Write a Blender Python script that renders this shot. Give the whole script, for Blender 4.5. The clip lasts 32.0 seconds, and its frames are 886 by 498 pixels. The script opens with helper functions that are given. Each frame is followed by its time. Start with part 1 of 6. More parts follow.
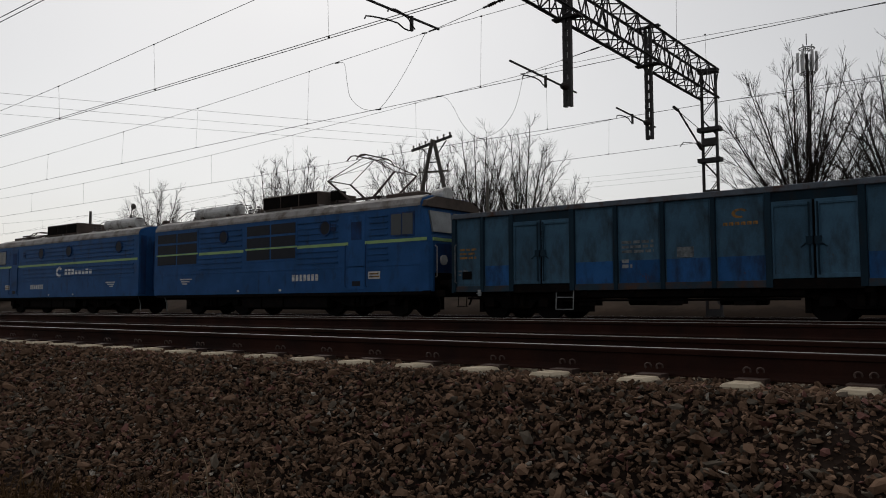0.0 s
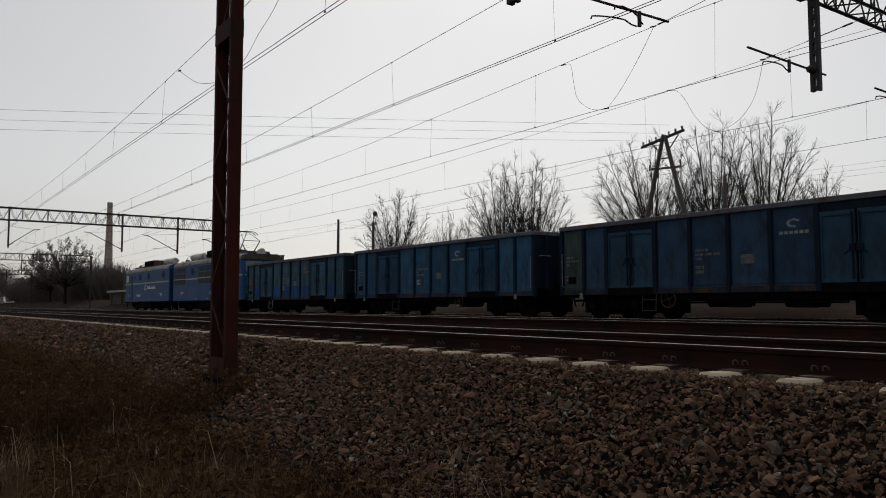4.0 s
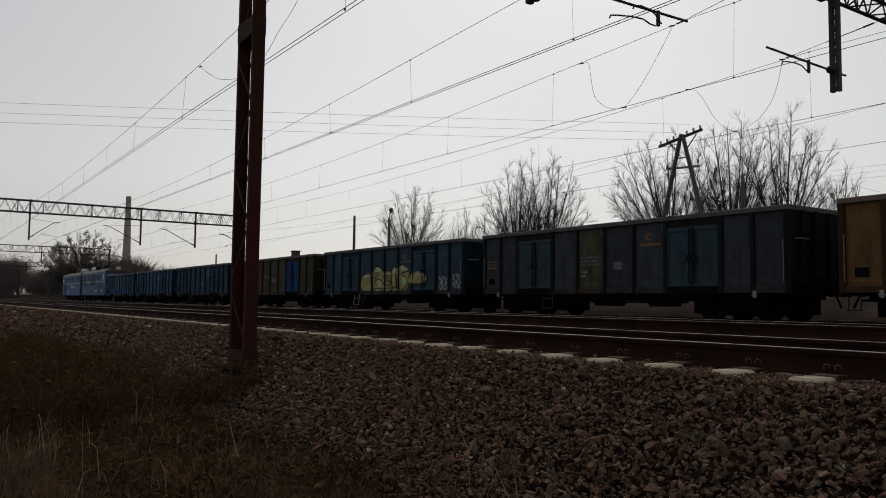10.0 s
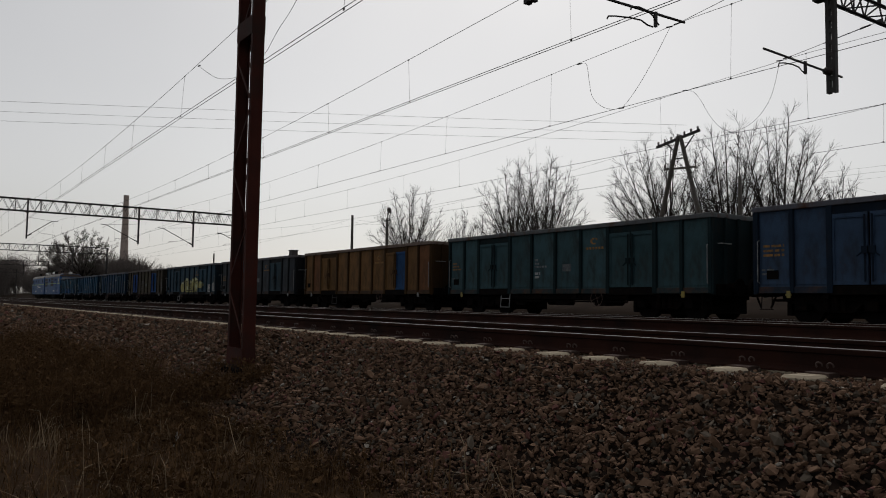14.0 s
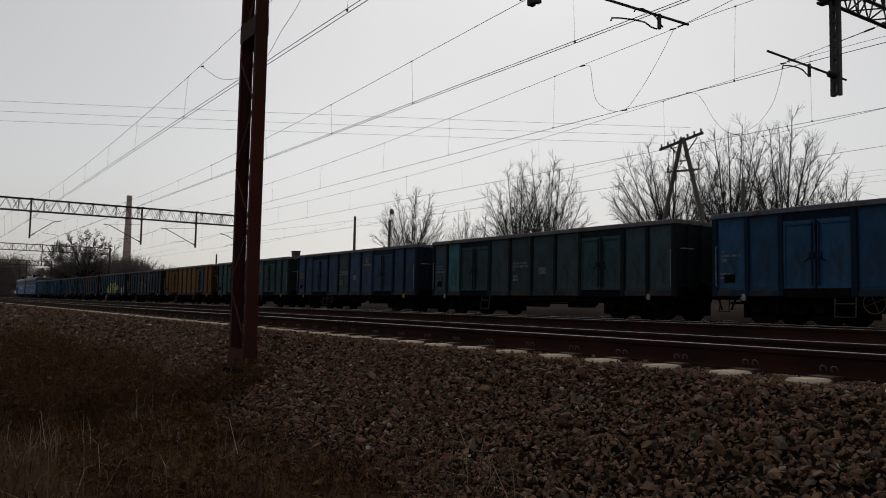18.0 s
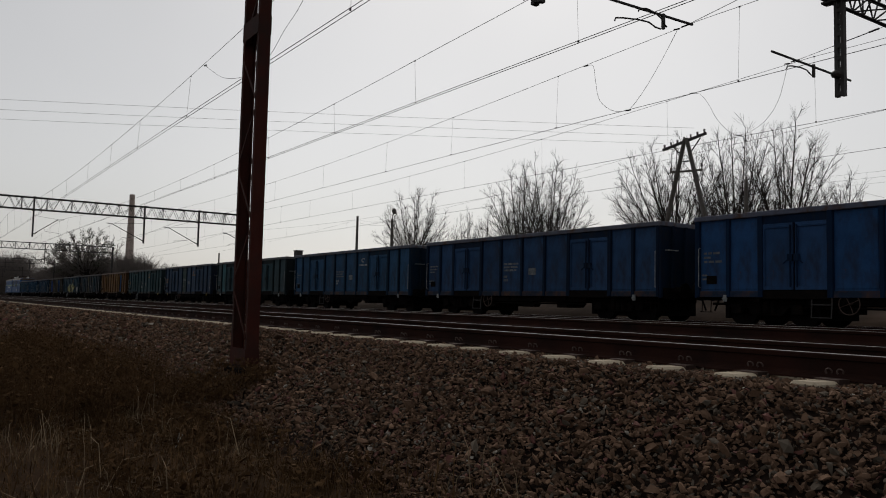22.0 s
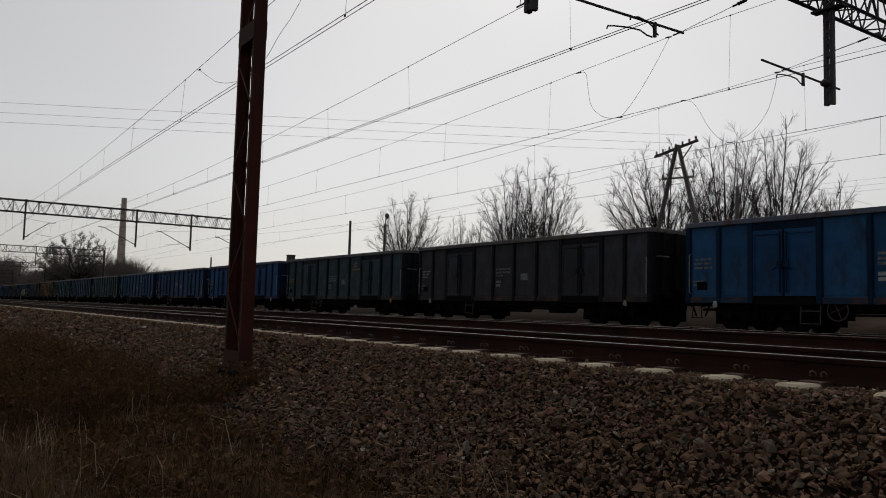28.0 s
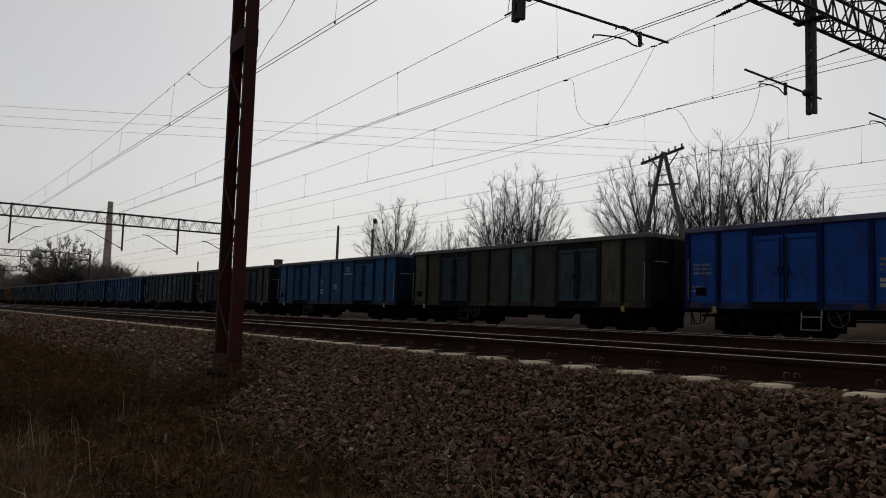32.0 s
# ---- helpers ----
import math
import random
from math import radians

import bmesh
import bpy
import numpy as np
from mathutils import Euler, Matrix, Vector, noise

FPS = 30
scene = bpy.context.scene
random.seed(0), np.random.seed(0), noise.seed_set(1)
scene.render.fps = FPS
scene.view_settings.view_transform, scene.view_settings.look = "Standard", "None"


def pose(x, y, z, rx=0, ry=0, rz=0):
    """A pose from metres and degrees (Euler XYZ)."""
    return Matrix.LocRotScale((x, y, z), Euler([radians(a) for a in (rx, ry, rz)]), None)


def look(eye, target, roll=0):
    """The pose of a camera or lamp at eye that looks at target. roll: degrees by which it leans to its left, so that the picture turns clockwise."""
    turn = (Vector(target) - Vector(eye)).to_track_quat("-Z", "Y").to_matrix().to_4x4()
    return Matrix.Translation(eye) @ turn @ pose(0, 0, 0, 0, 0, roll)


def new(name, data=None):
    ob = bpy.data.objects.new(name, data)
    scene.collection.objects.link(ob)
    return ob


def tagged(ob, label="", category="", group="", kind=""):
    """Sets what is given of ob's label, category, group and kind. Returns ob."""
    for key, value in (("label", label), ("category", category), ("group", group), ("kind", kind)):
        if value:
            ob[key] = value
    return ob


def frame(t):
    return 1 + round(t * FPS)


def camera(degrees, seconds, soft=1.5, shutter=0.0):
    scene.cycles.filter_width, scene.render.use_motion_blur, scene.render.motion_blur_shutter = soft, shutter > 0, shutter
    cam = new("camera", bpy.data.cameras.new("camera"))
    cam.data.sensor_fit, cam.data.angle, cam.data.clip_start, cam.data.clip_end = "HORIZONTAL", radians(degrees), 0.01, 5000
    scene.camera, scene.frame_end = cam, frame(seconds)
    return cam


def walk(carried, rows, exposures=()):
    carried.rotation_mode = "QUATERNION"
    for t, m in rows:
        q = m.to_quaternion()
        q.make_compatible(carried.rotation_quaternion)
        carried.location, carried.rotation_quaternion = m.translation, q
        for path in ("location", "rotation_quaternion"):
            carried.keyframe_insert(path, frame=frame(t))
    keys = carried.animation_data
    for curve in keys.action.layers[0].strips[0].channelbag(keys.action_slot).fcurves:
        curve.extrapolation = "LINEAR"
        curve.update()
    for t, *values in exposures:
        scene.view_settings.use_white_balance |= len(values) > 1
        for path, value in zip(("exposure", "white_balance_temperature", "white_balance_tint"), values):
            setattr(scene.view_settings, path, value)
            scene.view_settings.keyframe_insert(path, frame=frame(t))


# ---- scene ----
# ---- camera and its path: yaw from -x towards +y, pitch up, roll ----
def aim(x, y, z, yaw, up, roll):
    a, e = radians(yaw), radians(up)
    way = Vector((-math.cos(a) * math.cos(e), math.sin(a) * math.cos(e), math.sin(e)))
    return look((x, y, z), Vector((x, y, z)) + way * 10, roll)


cam = camera(59.000, 32.0, soft=1.0)
walk(cam, [
    (0.0, aim(-0.207, 0.212, 0.227, 51.972, 4.036, -0.167)),
    (0.5, aim(-0.218, 0.188, 0.213, 47.470, 4.260, 0.024)),
    (1.0, aim(-0.186, 0.161, 0.218, 43.717, 4.261, 0.006)),
    (1.5, aim(-0.178, 0.119, 0.226, 41.150, 4.218, 0.040)),
    (2.0, aim(-0.155, 0.109, 0.233, 39.194, 4.159, -0.040)),
    (2.5, aim(-0.143, 0.109, 0.237, 38.120, 4.123, -0.170)),
    (3.0, aim(-0.142, 0.109, 0.236, 37.237, 4.078, -0.215)),
    (3.5, aim(-0.142, 0.114, 0.237, 36.244, 4.085, -0.168)),
    (5.5, aim(-0.152, 0.091, 0.232, 33.777, 4.284, 0.396)),
    (6.0, aim(-0.160, 0.094, 0.232, 33.764, 4.286, 0.425)),
    (6.5, aim(-0.159, 0.094, 0.233, 33.718, 4.269, 0.451)),
    (7.0, aim(-0.160, 0.098, 0.234, 33.664, 4.257, 0.495)),
    (7.5, aim(-0.162, 0.106, 0.235, 33.591, 4.239, 0.485)),
    (8.0, aim(-0.169, 0.112, 0.235, 33.537, 4.218, 0.550)),
    (8.5, aim(-0.169, 0.112, 0.236, 33.493, 4.196, 0.599)),
    (9.0, aim(-0.145, 0.096, 0.232, 33.632, 4.115, 0.621)),
    (9.5, aim(-0.103, 0.065, 0.227, 33.916, 3.994, 0.665)),
    (10.0, aim(-0.066, 0.033, 0.220, 34.195, 3.930, 0.697)),
    (10.5, aim(-0.033, 0.005, 0.216, 34.379, 3.883, 0.707)),
    (11.0, aim(-0.011, -0.010, 0.212, 34.480, 3.874, 0.731)),
    (11.5, aim(-0.006, -0.009, 0.209, 34.496, 3.888, 0.737)),
    (12.0, aim(-0.002, -0.009, 0.209, 34.462, 3.911, 0.760)),
    (12.5, aim(-0.003, -0.004, 0.209, 34.403, 3.920, 0.788)),
    (13.0, aim(-0.007, -0.008, 0.205, 34.407, 3.951, 0.824)),
    (13.5, aim(-0.011, -0.003, 0.205, 34.371, 3.939, 0.852)),
    (14.0, aim(-0.017, 0.001, 0.205, 34.355, 3.927, 0.854)),
    (14.5, aim(-0.017, 0.000, 0.205, 34.325, 3.924, 0.871)),
    (16.5, aim(-0.018, -0.004, 0.205, 34.283, 3.979, 1.029)),
    (17.0, aim(-0.023, 0.001, 0.206, 34.244, 3.992, 1.080)),
    (17.5, aim(-0.028, 0.007, 0.205, 34.214, 4.015, 1.110)),
    (18.0, aim(-0.033, 0.012, 0.204, 34.175, 4.040, 1.109)),
    (18.5, aim(-0.038, 0.014, 0.206, 34.149, 4.047, 1.145)),
    (19.0, aim(-0.040, 0.020, 0.207, 34.095, 4.044, 1.163)),
    (19.5, aim(-0.049, 0.026, 0.207, 34.063, 4.046, 1.194)),
    (20.0, aim(-0.053, 0.028, 0.207, 34.027, 4.043, 1.263)),
    (20.5, aim(-0.056, 0.032, 0.207, 33.989, 4.041, 1.276)),
    (21.0, aim(-0.059, 0.030, 0.207, 33.994, 4.031, 1.277)),
    (21.5, aim(-0.058, 0.027, 0.210, 33.996, 4.021, 1.310)),
    (22.0, aim(-0.063, 0.028, 0.210, 34.000, 4.023, 1.308)),
    (22.5, aim(-0.063, 0.027, 0.209, 33.994, 4.046, 1.336)),
    (23.0, aim(-0.070, 0.027, 0.208, 33.999, 4.061, 1.383)),
    (23.5, aim(-0.072, 0.032, 0.208, 33.984, 4.058, 1.381)),
    (24.0, aim(-0.078, 0.035, 0.210, 33.957, 4.064, 1.393)),
    (24.5, aim(-0.084, 0.040, 0.207, 33.926, 4.070, 1.426)),
    (25.0, aim(-0.090, 0.045, 0.209, 33.881, 4.043, 1.426)),
    (25.5, aim(-0.091, 0.048, 0.210, 33.842, 4.028, 1.468)),
    (27.5, aim(-0.033, 0.004, 0.200, 34.240, 4.164, 1.582)),
    (28.0, aim(0.013, -0.026, 0.192, 34.532, 4.424, 1.553)),
    (28.5, aim(0.054, -0.057, 0.187, 34.782, 4.681, 1.580)),
    (29.0, aim(0.084, -0.078, 0.183, 34.971, 4.888, 1.637)),
    (29.5, aim(0.106, -0.095, 0.179, 35.144, 4.984, 1.659)),
    (30.0, aim(0.125, -0.106, 0.177, 35.244, 4.984, 1.666)),
    (30.5, aim(0.136, -0.113, 0.174, 35.342, 4.934, 1.665)),
    (31.0, aim(0.146, -0.118, 0.172, 35.394, 4.885, 1.701)),
    (31.5, aim(0.147, -0.115, 0.169, 35.412, 4.871, 1.688)),
    (32.0, aim(0.146, -0.117, 0.172, 35.420, 4.840, 1.734)),
], [(0.0, 0.12), (1.0, 0.07), (3.0, 0.08), (7.0, 0.03), (12.0, 0.0), (32.0, 0.0)])

# ---- sky, sun ----
SUN_UP, SUN_AZ = 49.0, 139.0     # elevation; azimuth of the bright part of the clouds, from +x anticlockwise
world = bpy.data.worlds.new("overcast")
scene.world = world
world.use_nodes = True
wn, wl = world.node_tree.nodes, world.node_tree.links
sky = wn.new("ShaderNodeTexSky")
sky.sky_type, sky.sun_disc = "NISHITA", False
sky.sun_elevation, sky.sun_rotation = radians(SUN_UP), radians(90 - SUN_AZ)
sky.air_density, sky.dust_density, sky.ozone_density = 1.0, 2.0, 1.0
flat = wn.new("ShaderNodeHueSaturation")
flat.inputs["Saturation"].default_value = 0.22
wl.new(sky.outputs[0], flat.inputs["Color"])
tone = wn.new("ShaderNodeMix")
tone.data_type, tone.blend_type = "RGBA", "MULTIPLY"
tone.inputs[0].default_value = 1.0
tone.inputs[7].default_value = (1.005, 0.985, 0.962, 1)
even = wn.new("ShaderNodeMix")               # the cloud layer evens the clear sky out
even.data_type = "RGBA"
even.inputs[0].default_value = 0.1
even.inputs[7].default_value = (7.0, 7.0, 7.0, 1)
wl.new(flat.outputs[0], even.inputs[6])
wl.new(even.outputs[2], tone.inputs[6])
way = wn.new("ShaderNodeTexCoord")
cloud = wn.new("ShaderNodeTexNoise")         # faint unevenness of the cloud layer
cloud.inputs["Scale"].default_value, cloud.inputs["Detail"].default_value = 1.7, 4
wl.new(way.outputs["Generated"], cloud.inputs["Vector"])
thick = wn.new("ShaderNodeMapRange")
thick.inputs[1].default_value, thick.inputs[2].default_value = 0.3, 0.7
thick.inputs[3].default_value, thick.inputs[4].default_value = 0.95, 1.05
wl.new(cloud.outputs["Fac"], thick.inputs[0])
veil = wn.new("ShaderNodeMix")
veil.data_type, veil.blend_type = "RGBA", "MULTIPLY"
veil.inputs[0].default_value = 1.0
wl.new(tone.outputs[2], veil.inputs[6]), wl.new(thick.outputs[0], veil.inputs[7])
wl.new(veil.outputs[2], wn["Background"].inputs[0])
wn["Background"].inputs[1].default_value = 0.089

sun = new("sun", bpy.data.lights.new("sun", "SUN"))
sun.data.energy, sun.data.angle, sun.data.color = 0.5, radians(40), (1.0, 0.96, 0.9)
sa, se = radians(SUN_AZ), radians(SUN_UP)
sun.matrix_basis = look((math.cos(sa) * 50, math.sin(sa) * 50, 60), (0, 0, 60 - 50 * math.tan(se)))

# ---- mesh building ----
class Shape:
    """Vertices and faces of one mesh."""

    def __init__(self):
        self.v, self.f = [], []

    def add(self, verts, faces):
        n = len(self.v)
        self.v += [tuple(p) for p in verts]
        self.f += [tuple(i + n for i in f) for f in faces]
        return self

    def box(self, x0, y0, z0, x1, y1, z1):
        return self.add([(x0, y0, z0), (x1, y0, z0), (x1, y1, z0), (x0, y1, z0), (x0, y0, z1), (x1, y0, z1), (x1, y1, z1), (x0, y1, z1)],
                        [(0, 3, 2, 1), (4, 5, 6, 7), (0, 1, 5, 4), (1, 2, 6, 5), (2, 3, 7, 6), (3, 0, 4, 7)])

    def prism(self, outline, axis, a, b):
        """Extrudes an outline of pairs along an axis; the pairs are the two other axes in order."""
        def put(p, d):
            return {"x": (d, *p), "y": (p[0], d, p[1]), "z": (*p, d)}[axis]
        n = len(outline)
        self.add([put(p, a) for p in outline] + [put(p, b) for p in outline],
                 [tuple(range(n)), tuple(range(2 * n - 1, n - 1, -1))] + [((i + 1) % n, i, n + i, n + (i + 1) % n) for i in range(n)])
        return self

    def rod(self, p, q, r, r2=None, n=6, caps=True):
        p, q = Vector(p), Vector(q)
        d = (q - p).normalized()
        s = d.cross((0, 0, 1) if abs(d.z) < 0.95 else (1, 0, 0)).normalized()
        u = s.cross(d)
        r2 = r if r2 is None else r2
        ring = [s * math.cos(2 * math.pi * i / n) + u * math.sin(2 * math.pi * i / n) for i in range(n)]
        faces = [(i, (i + 1) % n, n + (i + 1) % n, n + i) for i in range(n)]
        if caps:
            faces += [tuple(range(n - 1, -1, -1)), tuple(range(n, 2 * n))]
        return self.add([p + k * r for k in ring] + [q + k * r2 for k in ring], faces)

    def line(self, pts, r, n=5):
        """One bent tube through the points."""
        pts = [Vector(p) for p in pts]
        vs, fs = [], []
        s = None
        for i, p in enumerate(pts):
            d = (pts[min(i + 1, len(pts) - 1)] - pts[max(i - 1, 0)]).normalized()
            if s is None:
                s = d.cross((0, 0, 1) if abs(d.z) < 0.95 else (1, 0, 0)).normalized()
            else:
                s = (s - d * s.dot(d)).normalized()
            u = s.cross(d)
            vs += [p + (s * math.cos(2 * math.pi * k / n) + u * math.sin(2 * math.pi * k / n)) * r for k in range(n)]
        for i in range(len(pts) - 1):
            fs += [(i * n + k, i * n + (k + 1) % n, (i + 1) * n + (k + 1) % n, (i + 1) * n + k) for k in range(n)]
        m = (len(pts) - 1) * n
        fs += [tuple(range(n - 1, -1, -1)), tuple(range(m, m + n))]
        return self.add(vs, fs)

    def bar(self, p, q, w, h):
        """A flat or square bar from p to q."""
        p, q = Vector(p), Vector(q)
        d = (q - p).normalized()
        s = d.cross((0, 0, 1) if abs(d.z) < 0.95 else (1, 0, 0)).normalized() * (w / 2)
        u = s.cross(d).normalized() * (h / 2)
        self.add([p - s - u, p + s - u, p + s + u, p - s + u, q - s - u, q + s - u, q + s + u, q - s + u],
                 [(0, 1, 2, 3), (7, 6, 5, 4), (1, 0, 4, 5), (2, 1, 5, 6), (3, 2, 6, 7), (0, 3, 7, 4)])
        return self

    def torus(self, c, axis, r, w, n=20, m=6):
        """A ring round c."""
        a = Vector(axis).normalized()
        s = a.cross((0, 0, 1) if abs(a.z) < 0.95 else (1, 0, 0)).normalized()
        u = a.cross(s)
        vs, fs = [], []
        for i in range(n):
            t = 2 * math.pi * i / n
            d = s * math.cos(t) + u * math.sin(t)
            for j in range(m):
                k = 2 * math.pi * j / m
                vs.append(Vector(c) + d * (r + w * math.cos(k)) + a * (w * math.sin(k)))
        for i in range(n):
            for j in range(m):
                fs.append((i * m + j, ((i + 1) % n) * m + j, ((i + 1) % n) * m + (j + 1) % m, i * m + (j + 1) % m))
        return self.add(vs, fs)

    def mesh(self, name, material, bevel=0.0, smooth=False):
        me = bpy.data.meshes.new(name)
        me.from_pydata(self.v, [], self.f)
        bm = bmesh.new()
        bm.from_mesh(me)
        bmesh.ops.recalc_face_normals(bm, faces=bm.faces)
        if bevel:
            sharp = [e for e in bm.edges if len(e.link_faces) == 2 and e.calc_face_angle(0) > 0.6]
            bmesh.ops.bevel(bm, geom=sharp, offset=bevel, segments=1, affect="EDGES", clamp_overlap=True)
        for f in bm.faces:
            f.smooth = smooth
        bm.to_mesh(me)
        bm.free()
        me.materials.append(material)
        return me


def part(name, shape, material, parent=None, label="", bevel=0.0, smooth=False, kind=""):
    """One mesh object under a thing or under a part; shape is a Shape or a finished mesh."""
    me = shape if isinstance(shape, bpy.types.Mesh) else shape.mesh(name, material, bevel, smooth)
    ob = new(name, me)
    ob.parent = parent
    return tagged(ob, label, kind=kind)


def thing(name, at, label, category, group="", kind=""):
    ob = new(name)
    ob.empty_display_size = 0.2
    ob.matrix_basis = at if isinstance(at, Matrix) else Matrix.Translation(at)
    return tagged(ob, label, category, group, kind)


def in_colour(me, material):
    """The same shape in another material."""
    other = me.copy()
    other.materials.clear()
    other.materials.append(material)
    return other


# ---- materials ----
RUST = (0.075, 0.036, 0.02)


def surface(name, colour, rough=0.6, metal=0.0, spread=0.25, scale=3.0, fine=40.0, bump=0.2, stain=None, stain_amount=0.4, stain_scale=1.2,
            streak=False, rust=0.0, each=0.15, island=False, spec=0.25, bump_scale=None):
    """Base colour with variation at two scales, stains and fine relief, in object space."""
    m = bpy.data.materials.new(name)
    m.use_nodes = True
    nt = m.node_tree
    nd, lk = nt.nodes, nt.links
    b = nd["Principled BSDF"]
    b.inputs["Metallic"].default_value = metal
    b.inputs["Specular IOR Level"].default_value = spec
    co = nd.new("ShaderNodeTexCoord")
    src = co.outputs["Object"]
    n1 = nd.new("ShaderNodeTexNoise")
    n1.inputs["Scale"].default_value, n1.inputs["Detail"].default_value = scale, 6
    n2 = nd.new("ShaderNodeTexNoise")
    n2.inputs["Scale"].default_value, n2.inputs["Detail"].default_value = fine, 4
    lk.new(src, n1.inputs["Vector"]), lk.new(src, n2.inputs["Vector"])
    add = nd.new("ShaderNodeMath")
    add.operation = "MULTIPLY_ADD"
    add.inputs[1].default_value, add.inputs[2].default_value = 0.5, 0
    lk.new(n2.outputs["Fac"], add.inputs[0])
    tot = nd.new("ShaderNodeMath")
    tot.operation = "ADD"
    lk.new(add.outputs[0], tot.inputs[0]), lk.new(n1.outputs["Fac"], tot.inputs[1])
    last = tot.outputs[0]
    if each:
        rnd = nd.new("ShaderNodeNewGeometry").outputs["Random Per Island"] if island else nd.new("ShaderNodeObjectInfo").outputs["Random"]
        ea = nd.new("ShaderNodeMath")
        ea.operation = "MULTIPLY_ADD"
        ea.inputs[1].default_value = each * 2
        lk.new(rnd, ea.inputs[0]), lk.new(last, ea.inputs[2])
        last = ea.outputs[0]
    ramp = nd.new("ShaderNodeMapRange")
    ramp.inputs[1].default_value, ramp.inputs[2].default_value = 0.45, 1.05 + each * 2
    ramp.inputs[3].default_value, ramp.inputs[4].default_value = 1 - spread, 1 + spread
    lk.new(last, ramp.inputs[0])
    mul = nd.new("ShaderNodeMix")
    mul.data_type, mul.blend_type = "RGBA", "MULTIPLY"
    mul.inputs[0].default_value = 1.0
    mul.inputs[6].default_value = (*colour, 1)
    lk.new(ramp.outputs[0], mul.inputs[7])
    col = mul.outputs[2]
    if stain:
        mp = nd.new("ShaderNodeMapping")
        mp.inputs["Scale"].default_value = (1, 1, 0.38) if streak else (1, 1, 1)
        lk.new(src, mp.inputs["Vector"])
        n3 = nd.new("ShaderNodeTexNoise")
        n3.inputs["Scale"].default_value, n3.inputs["Detail"].default_value, n3.inputs["Roughness"].default_value = stain_scale * (2.0 if streak else 1), 8, 0.65
        lk.new(mp.outputs[0], n3.inputs["Vector"])
        cut = nd.new("ShaderNodeMapRange")
        cut.inputs[1].default_value, cut.inputs[2].default_value = 0.62 - stain_amount * 0.35, 0.78 - stain_amount * 0.2
        lk.new(n3.outputs["Fac"], cut.inputs[0])
        mix = nd.new("ShaderNodeMix")
        mix.data_type = "RGBA"
        mix.inputs[7].default_value = (*stain, 1)
        lk.new(cut.outputs[0], mix.inputs[0]), lk.new(col, mix.inputs[6])
        col = mix.outputs[2]
    if rust:
        n5 = nd.new("ShaderNodeTexNoise")
        n5.inputs["Scale"].default_value, n5.inputs["Detail"].default_value, n5.inputs["Roughness"].default_value = 2.3, 10, 0.75
        lk.new(src, n5.inputs["Vector"])
        spot = nd.new("ShaderNodeMapRange")
        spot.inputs[1].default_value, spot.inputs[2].default_value, spot.inputs[4].default_value = 0.66 - rust * 0.12, 0.72 - rust * 0.08, 0.85
        lk.new(n5.outputs["Fac"], spot.inputs[0])
        mix = nd.new("ShaderNodeMix")
        mix.data_type = "RGBA"
        mix.inputs[7].default_value = (*RUST, 1)
        lk.new(spot.outputs[0], mix.inputs[0]), lk.new(col, mix.inputs[6])
        col = mix.outputs[2]
    lk.new(col, b.inputs["Base Color"])
    rr = nd.new("ShaderNodeMapRange")
    rr.inputs[3].default_value, rr.inputs[4].default_value = max(0.05, rough - 0.12), min(1.0, rough + 0.12)
    lk.new(n2.outputs["Fac"], rr.inputs[0])
    lk.new(rr.outputs[0], b.inputs["Roughness"])
    if bump:
        bp = nd.new("ShaderNodeBump")
        bp.inputs["Strength"].default_value, bp.inputs["Distance"].default_value = bump, 0.01
        if bump_scale:
            n4 = nd.new("ShaderNodeTexVoronoi")
            n4.inputs["Scale"].default_value = bump_scale
            lk.new(src, n4.inputs["Vector"])
            bp.inputs["Distance"].default_value = 0.03
            lk.new(n4.outputs["Distance"], bp.inputs["Height"])
        else:
            lk.new(n2.outputs["Fac"], bp.inputs["Height"])
        lk.new(bp.outputs[0], b.inputs["Normal"])
    return m


M_stone = surface("ballast_stone", (0.124, 0.076, 0.050), 0.85, spread=0.82, scale=6, fine=60, bump=0.3, each=0.5, island=True, spec=0.05)
M_stone_one = surface("ballast_stone_single", (0.122, 0.076, 0.049), 0.9, spread=0.7, scale=6, fine=60, bump=0.3, each=0.5, spec=0.05)
M_red_stone = surface("reddish_stone", (0.12, 0.052, 0.042), 0.9, spread=0.3, scale=6, fine=60, each=0.3, island=True, spec=0.2)
M_grey_stone = surface("grey_stone", (0.098, 0.080, 0.062), 0.9, spread=0.5, scale=6, fine=60, each=0.4, island=True, spec=0.05)
# far darker than the stones: the shade in their gaps is coloured in
M_bed = surface("shaded_ballast_bed", (0.016, 0.0105, 0.008), 0.98, spread=0.5, scale=5, fine=18, bump=1.0, bump_scale=14, each=0, spec=0.02)
M_soil = surface("dry_soil", (0.034, 0.019, 0.010), 0.95, spread=0.5, scale=0.8, fine=14, bump=0.6, stain=(0.05, 0.03, 0.017), stain_amount=0.5, stain_scale=0.9, each=0, spec=0.02)
M_grass = surface("dry_grass", (0.086, 0.050, 0.024), 0.95, spread=0.75, scale=2, fine=30, bump=0, each=0.5, island=True, spec=0.03)
M_straw = surface("straw", (0.23, 0.17, 0.105), 0.85, spread=0.4, scale=2, fine=30, bump=0, each=0.4, island=True, spec=0.15)
M_bank = surface("dry_grass_bank", (0.027, 0.0185, 0.0135), 0.95, spread=0.35, scale=0.25, fine=6, bump=0.6, stain=(0.055, 0.038, 0.027), stain_amount=0.35, stain_scale=0.3, each=0, spec=0.03)
